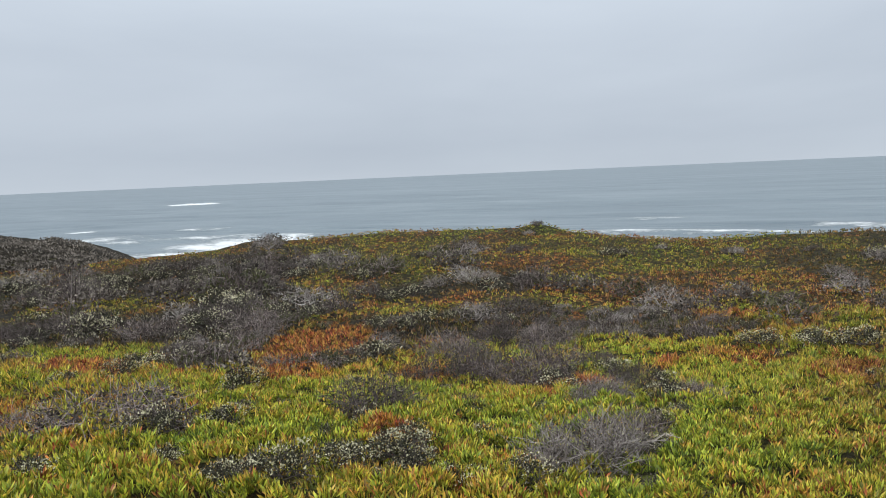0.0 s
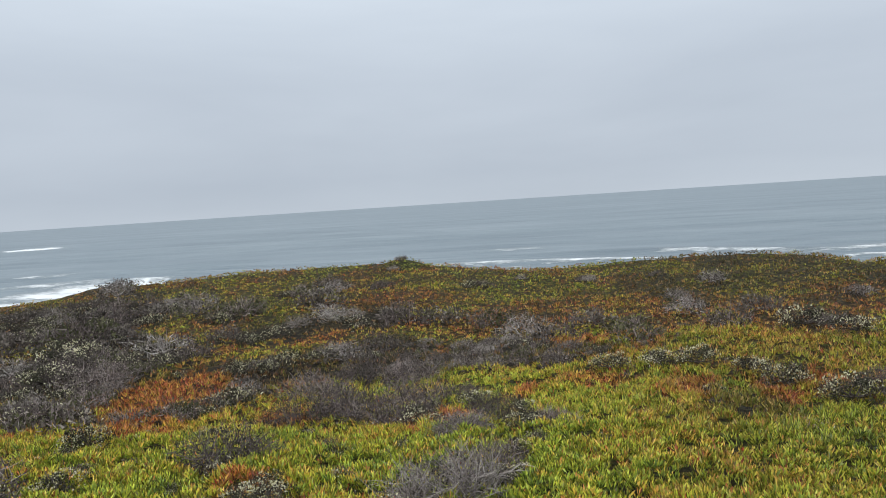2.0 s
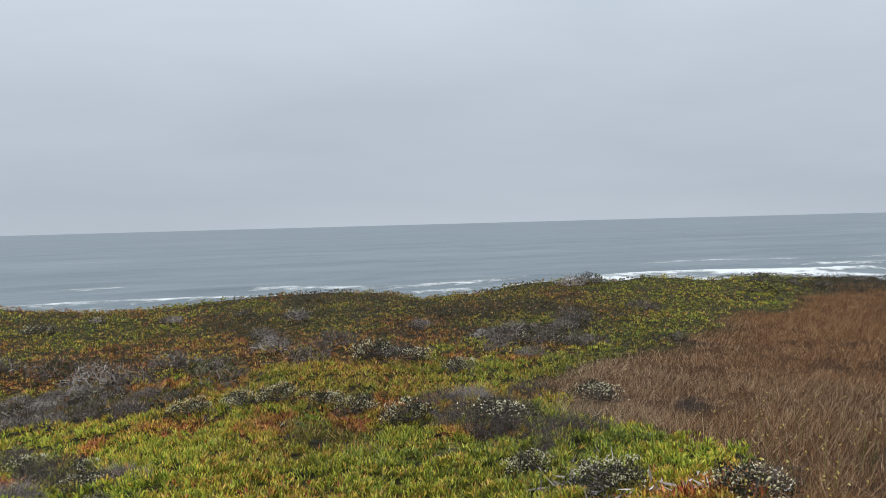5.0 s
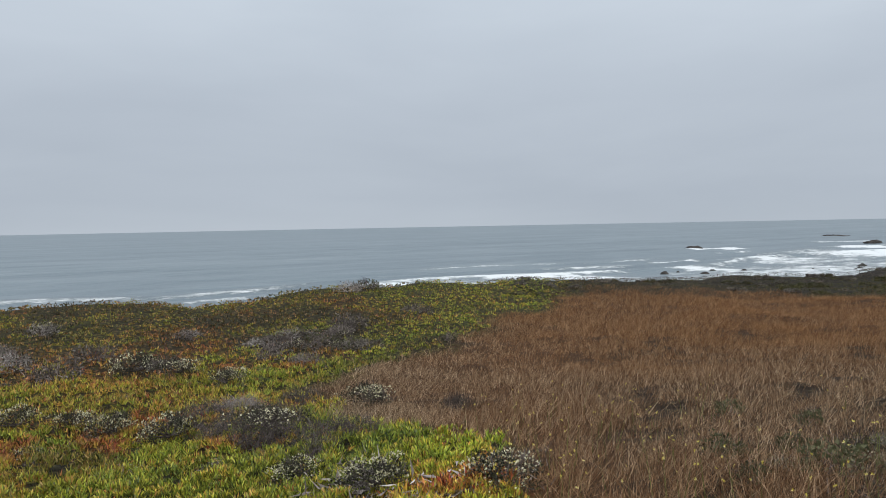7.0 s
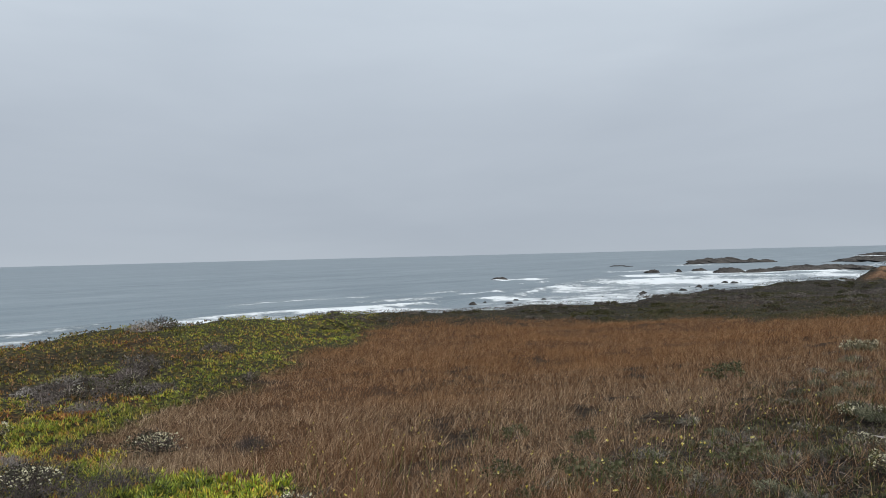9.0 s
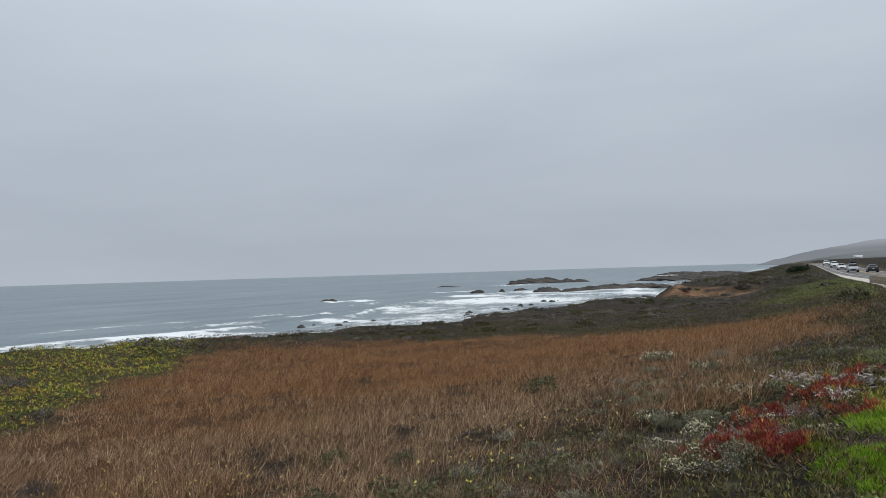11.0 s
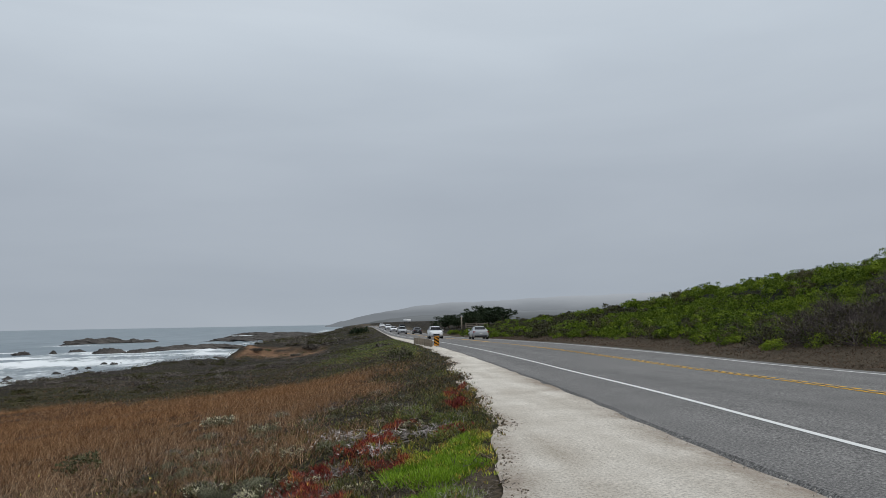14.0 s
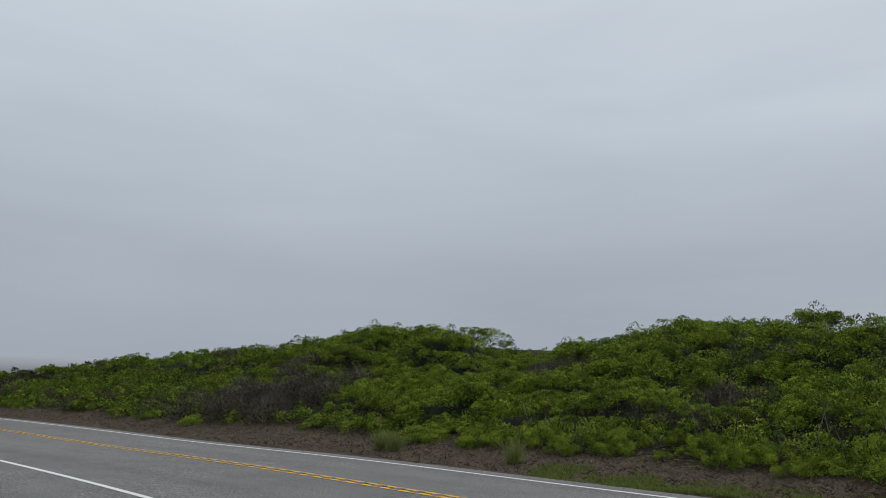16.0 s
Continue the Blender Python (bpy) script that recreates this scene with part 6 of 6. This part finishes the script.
PICKUP = ((-2.75, 0.88, 0.55, 1.05, 1.08, 0.86), (-2.70, 0.93, 0.48, 1.10, 1.12, 0.90), (-1.2, 0.95, 0.45, 1.10, 1.12, 0.90), (-1.1, 0.95, 0.45, 1.10, 1.78, 0.66), (-0.2, 0.95, 0.45, 1.10, 1.85, 0.68),
                   (0.5, 0.95, 0.45, 1.10, 1.78, 0.66), (1.1, 0.95, 0.45, 1.10, 1.16, 0.80), (2.1, 0.94, 0.48, 1.02, 1.08, 0.80), (2.6, 0.90, 0.5, 0.95, 1.0, 0.76), (2.7, 0.8, 0.55, 0.85, 0.88, 0.7))


def car(name, label, paint, kind):
    """A car that points along +y, its wheels on z = 0."""
    shape = {"saloon": SALOON, "suv": SUV, "pickup": PICKUP}[kind]
    root = tagged(new(name), label, "car", "cars on the road")
    bm = bmesh.new()
    rings = []
    for y, w_, lo, belt, roof, rw in shape:
        half = ((w_ * 0.9, lo), (w_, lo + 0.14), (w_, (lo + belt) / 2 + 0.05), (w_ * 0.97, belt - 0.02), (rw + (w_ - rw) * 0.35, belt + (roof - belt) * 0.62), (rw, roof - 0.03 * (roof > belt + 0.2)), (rw * 0.55, roof))
        ring = [(-a, z) for a, z in half] + [(a, z) for a, z in reversed(half)]
        rings.append([bm.verts.new((a, y, z)) for a, z in ring])
    for a, b in zip(rings, rings[1:]):
        for i in range(len(a)):
            j = (i + 1) % len(a)
            bm.faces.new((a[i], a[j], b[j], b[i]))
    bm.faces.new(rings[0])
    bm.faces.new(rings[-1][::-1])
    bmesh.ops.recalc_face_normals(bm, faces=bm.faces)
    part("body", bm_mesh("body", bm, paint), root)
    s = shape

    def pane(nm, pts, mat=GLASS):
        b = bmesh.new()
        b.faces.new([b.verts.new(p) for p in pts])
        bmesh.ops.solidify(b, geom=b.faces[:], thickness=0.012)
        bmesh.ops.recalc_face_normals(b, faces=b.faces)
        part(nm, bm_mesh(nm, b, mat, False), root)

    rear, front, hood = (3, 5, 6) if kind != "suv" else (2, 5, 6)
    # windscreen and rear window
    f0, f1 = s[hood], s[front]
    mix_ = lambda a, b, k: a + (b - a) * k
    pts = []
    for k, side in ((0.10, -1), (0.10, 1), (0.93, 1), (0.93, -1)):
        pts.append((side * mix_(f0[5] + 0.02, f1[5] - 0.02, k), mix_(f0[0], f1[0], k) + 0.02, mix_(f0[4], f1[4], k) + 0.015))
    pane("windscreen", pts)
    r0, r1 = s[rear - 1], s[rear]
    pts = []
    for k, side in ((0.15, 1), (0.15, -1), (0.92, -1), (0.92, 1)):
        pts.append((side * mix_(r0[5] - 0.03, r1[5] - 0.02, k), mix_(r0[0], r1[0], k) - 0.02, mix_(r0[4], r1[4], k) + 0.012))
    pane("rear_window", pts)
    for side in (-1, 1):
        for y0, y1, e0, e1 in ((s[rear][0] + 0.05, -0.32, 0.15, 0.0), (-0.24, s[front][0] + 0.42, 0.0, 0.36)):
            z0 = s[4][3] + 0.05
            z1 = s[4][4] - 0.12
            xa = side * (s[4][1] - 0.035)
            xb = side * (s[4][5] + (s[4][1] - s[4][5]) * 0.16)
            pane("side_window", [(xa, y0, z0), (xa, y1, z0), (xb, y1 - e1, z1), (xb, y0 + e0, z1)])
        # lamps and mirror
        b = bmesh.new()
        box(b, side * 0.80 - 0.14, side * 0.80 + 0.10 if side > 0 else side * 0.80 + 0.14, s[-2][0] - 0.22, s[-2][0] + 0.03, s[-2][3] - 0.06, s[-2][3] + 0.08)
        part("headlight", bm_mesh("headlight", b, HEAD_GLASS, False), root)
        b = bmesh.new()
        box(b, side * 0.72 - 0.15, side * 0.72 + 0.15, s[1][0] - 0.05, s[1][0] + 0.15, s[1][3] - 0.14, s[1][3] - 0.02)
        part("taillight", bm_mesh("taillight", b, TAIL_GLASS, False), root)
        b = bmesh.new()
        box(b, side * 1.0 - 0.09, side * 1.0 + 0.09, 0.62, 0.74, s[4][3] + 0.02, s[4][3] + 0.16)
        part("mirror", bm_mesh("mirror", b, paint, False), root)
    for nm, y0, y1, z0, z1, x1, mat in (("grille", s[-1][0] - 0.05, s[-1][0] + 0.02, 0.45, 0.66, 0.42, BLACK_TRIM), ("plate", s[0][0] - 0.03, s[0][0] + 0.02, 0.62, 0.74, 0.16, PLATE), ("bumper", s[0][0] + 0.0, s[0][0] + 0.12, 0.30, 0.46, 0.72, BLACK_TRIM)):
        b = bmesh.new()
        box(b, -x1, x1, y0, y1, z0, z1)
        part(nm, bm_mesh(nm, b, mat, False), root)
    wr = 0.33 if kind == "saloon" else 0.37
    for side in (-1, 1):
        for y in (s[0][0] + 0.86, s[-1][0] - 0.88):
            b = bmesh.new()
            turn = Matrix.Translation((side * (s[4][1] - 0.10), y, wr)) @ Matrix.Rotation(radians(90), 4, "Y")
            bmesh.ops.create_cone(b, cap_ends=True, segments=20, radius1=wr, radius2=wr, depth=0.22, matrix=turn)
            wheel = part("wheel", bm_mesh("wheel", b, TYRE, False), root)
            b = bmesh.new()
            bmesh.ops.create_cone(b, cap_ends=True, segments=12, radius1=wr * 0.62, radius2=wr * 0.55, depth=0.03, matrix=Matrix.Translation((side * (s[4][1] + 0.015), y, wr)) @ Matrix.Rotation(radians(90 * side), 4, "Y"))
            part("rim", bm_mesh("rim", b, RIM, False), wheel)
    return root


def on_road(u, y, back=False):
    slope = math.degrees(math.atan((float(road_shift(y + 1)) - float(road_shift(y - 1))) / 2))
    return pose(u + float(road_shift(y)), y, float(road_height(y)) + float(crown(u)) + 0.004, 0, 0, -slope + (180 if back else 0))


WHITE_CAR, SILVER, DARK_CAR = paintwork("white_car_paint", (0.78, 0.79, 0.80)), paintwork("silver_car_paint", (0.42, 0.43, 0.45)), paintwork("dark_car_paint", (0.03, 0.032, 0.036))
car("silver_saloon", "silver saloon driving away in the far lane", SILVER, "saloon").matrix_basis = on_road(10.7, 84)
car("white_suv", "white sport utility car coming down the near lane", WHITE_CAR, "suv").matrix_basis = on_road(7.2, 102, True)
car("silver_suv", "silver sport utility car in the near lane", SILVER, "suv").matrix_basis = on_road(7.2, 163, True)
car("dark_saloon", "dark saloon driving away in the far lane", DARK_CAR, "saloon").matrix_basis = on_road(10.2, 160)
car("white_saloon", "white saloon coming down the near lane", WHITE_CAR, "saloon").matrix_basis = on_road(7.0, 200, True)
car("dark_pickup", "dark pickup truck driving away in the far lane", DARK_CAR, "pickup").matrix_basis = on_road(10.4, 216)
far_suv = car("white_suv", "white sport utility car far down the road", WHITE_CAR, "suv")
far_suv.matrix_basis = on_road(7.0, 232, True)
copy_thing(far_suv, on_road(7.0, 275, True))


# ---- roadside furniture ----
WOOD_POST = plain("weathered_wood", (0.20, 0.165, 0.125), (0.36, 0.31, 0.25), 6.0, 0.9, 0.15, bump=0.5)
STEEL = plain("galvanised_steel", (0.28, 0.29, 0.29), (0.42, 0.42, 0.42), 8.0, 0.5, 0.4, 0.6)
ORANGE = plain("orange_sheeting", (0.60, 0.24, 0.02), (0.72, 0.31, 0.03), 10.0, 0.45, 0.4, bump=0.0)
BLACK = plain("black_sheeting", (0.012, 0.012, 0.012), (0.03, 0.03, 0.03), 10.0, 0.5, 0.4, bump=0.0)


def marker_sign():
    root = tagged(new("marker_sign"), "orange and black striped marker sign on a steel post", "road sign")
    bm = bmesh.new()
    box(bm, -0.03, 0.03, 0.0, 0.05, -0.3, 0.76)
    part("post", bm_mesh("post", bm, STEEL, False), root)
    bm = bmesh.new()
    box(bm, -0.17, 0.17, -0.012, 0.0, 0.12, 0.74)
    part("panel", bm_mesh("panel", bm, ORANGE, False), root, "orange reflective panel")
    for i in range(3):
        bm = bmesh.new()
        z = 0.14 + i * 0.22
        v = [bm.verts.new(p) for p in ((-0.17, -0.016, min(z + 0.15, 0.74)), (0.17, -0.016, max(z - 0.07, 0.12)), (0.17, -0.016, max(min(z + 0.04, 0.74), 0.13)), (-0.17, -0.016, min(z + 0.26, 0.74)))]
        bm.faces.new(v)
        bmesh.ops.solidify(bm, geom=bm.faces[:], thickness=0.004)
        bmesh.ops.recalc_face_normals(bm, faces=bm.faces)
        part("stripe", bm_mesh("stripe", bm, BLACK, False), root, "black diagonal stripe")
    return root


sign = marker_sign()
sign.matrix_basis = pose(4.35, 49.2, float(road_height(49.2)), 0, 0, 0)


def rail_post():
    root = tagged(new("rail_post"), "short weathered wooden post by the road", "post", "posts of the road rail")
    bm = bmesh.new()
    box(bm, -0.09, 0.09, -0.09, 0.09, -0.35, 0.52)
    bmesh.ops.bevel(bm, geom=[e for e in bm.edges], offset=0.015, segments=1, affect="EDGES")
    part("shaft", bm_mesh("shaft", bm, WOOD_POST, False), root)
    return root


post = rail_post()
for i in range(8):
    y = 49.6 + i * 1.9
    m = pose(4.0 - 0.12 * i * 0.3, y, float(road_height(y)), 0, 0, 3 * i)
    if i == 0:
        post.matrix_basis = m
    else:
        copy_thing(post, m)
rail = tagged(new("guard_rail"), "weathered low guard rail along the road edge", "guard rail")
bm = bmesh.new()
for z in (0.16, 0.34):
    b0 = box(bm, 4.07, 4.13, 49.4, 64.0, z, z + 0.13)
bmesh.ops.bevel(bm, geom=[e for e in bm.edges], offset=0.02, segments=1, affect="EDGES")
part("beam", bm_mesh("beam", bm, WOOD_POST, False), rail)
rail.matrix_basis = pose(0, 0, float(road_height(55)), 0, 0, 0)

pole = tagged(new("utility_post"), "bare wooden post in front of the cypresses", "post")
bm = bmesh.new()
bmesh.ops.create_cone(bm, cap_ends=True, segments=8, radius1=0.16, radius2=0.12, depth=3.4, matrix=Matrix.Translation((0, 0, 1.5)))
part("shaft", bm_mesh("shaft", bm, WOOD_POST), pole)
pole.matrix_basis = stand(18.4, 150, 1.0)

# a farm gate and a small shed by the cypresses
gate = tagged(new("farm_gate"), "grey wooden field gate below the cypresses", "gate")
for z in (0.5, 0.85, 1.2):
    bm = bmesh.new()
    box(bm, -2.2, 2.2, -0.04, 0.04, z, z + 0.14)
    part("bar", bm_mesh("bar", bm, WOOD_POST, False), gate)
for x in (-2.2, 0.0, 2.2):
    bm = bmesh.new()
    box(bm, x - 0.09, x + 0.09, -0.09, 0.09, -0.3, 1.5)
    part("gate_post", bm_mesh("gate_post", bm, WOOD_POST, False), gate)
gate.matrix_basis = stand(21.5, 150, 1.0)

trailer = tagged(new("white_trailer"), "white box trailer parked far beside the road", "trailer")
bm = bmesh.new()
box(bm, -3.2, 3.2, -1.2, 1.2, 0.7, 3.4)
bmesh.ops.bevel(bm, geom=[e for e in bm.edges], offset=0.12, segments=2, affect="EDGES")
part("box_body", bm_mesh("box_body", bm, plain("white_trailer_panel", (0.66, 0.67, 0.68), (0.78, 0.78, 0.78), 0.8, 0.5)), trailer)
for x in (-1.8, 1.8):
    for s in (-1, 1):
        bm = bmesh.new()
        bmesh.ops.create_cone(bm, cap_ends=True, segments=14, radius1=0.45, radius2=0.45, depth=0.25, matrix=Matrix.Translation((x, s * 1.0, 0.45)) @ Matrix.Rotation(radians(90), 4, "X"))
        part("wheel", bm_mesh("wheel", bm, TYRE, False), trailer)
tx, ty = at(2.75, 390)
trailer.matrix_basis = stand(tx, ty, 0.6)

# ---- small yellow flowers over the grass ----
n = 230
x, y, r = scatter(n * 12, -52, -12, 5.2, 11.5, 1.2)
keep = (grain(x, y, 2.0, 300) > 0.48) & (verge(y) - x > 2)
x, y = x[keep][:n], y[keep][:n]
n = len(x)
z = ground_height(x, y)
tall = rng.uniform(0.25, 0.6, n)
v1, f1 = blades(np.stack([x, y, z], 1), unit(np.stack([rng.normal(0, 0.12, n), rng.normal(0, 0.12, n), np.ones(n)], 1)), tall, np.full(n, 0.007))
tips = v1.reshape(-1, 3, 3)[:, 2]
tagged(new("flower_stalks", mesh_of("flower_stalks", v1, f1, REED)), "thin green flower stalks in the grass", "stalks", kind="stuff")
m = 5
c = np.repeat(tips, m, 0)
v2, f2 = blades(c, unit(rng.normal(size=(len(c), 3)) + (0, 0, 0.4)), np.full(len(c), 0.015), np.full(len(c), 0.012), kite=True)
tagged(new("yellow_flowers", mesh_of("yellow_flowers", v2, f2, YELLOW_FLOWER)), "small yellow flowers over the dry grass", "flowers", kind="stuff")

# ---- loose stones on the gravel, clods of earth along its edge ----
def pebbles(name, label, x, y, s, mat):
    """Low broken lumps lying on the gravel."""
    n = len(x)
    top = np.stack([x, y, road_height(y) + 0.018 + s * 0.4], 1)
    ring = [np.stack([x + np.cos(a + x * 9) * s, y + np.sin(a + x * 9) * s * 0.8, road_height(y) + 0.005], 1) for a in (0, 1.2, 2.6, 3.7, 5.1)]
    v = np.stack([*ring, top], 1).reshape(-1, 3)
    i = np.arange(n)[:, None] * 6
    f_ = np.concatenate([i + np.array((k, (k + 1) % 5, 5)) for k in range(5)])
    tagged(new(name, mesh_of(name, v, f_, mat)), label, "gravel", kind="stuff")


n = 5200
y = 3 + 42 * rng.uniform(0, 1, n) ** 1.6
x = verge(y) + (3.9 - verge(y)) * rng.uniform(0, 1, n)
pebbles("loose_stones", "loose pale stones on the gravel shoulder", x, y, rng.uniform(0.005, 0.014, n) * (1 + 1.0 * (rng.uniform(0, 1, n) > 0.97)), leafy("stones", (0.22, 0.19, 0.16), (0.42, 0.39, 0.35), (0.62, 0.6, 0.57), 0.9, 0.0))
n = 1500
y = 4 + 30 * rng.uniform(0, 1, n) ** 1.4
x = verge(y) + np.abs(rng.normal(0, 0.14, n)) * (0.4 + 1.6 * grain(y * 0, y, 1.3, 64))
pebbles("earth_clods", "small dark clods of earth along the gravel's edge", x, y, rng.uniform(0.008, 0.030, n), leafy("clods", (0.05, 0.037, 0.026), (0.13, 0.10, 0.072), (0.27, 0.22, 0.17), 0.95, 0.0))
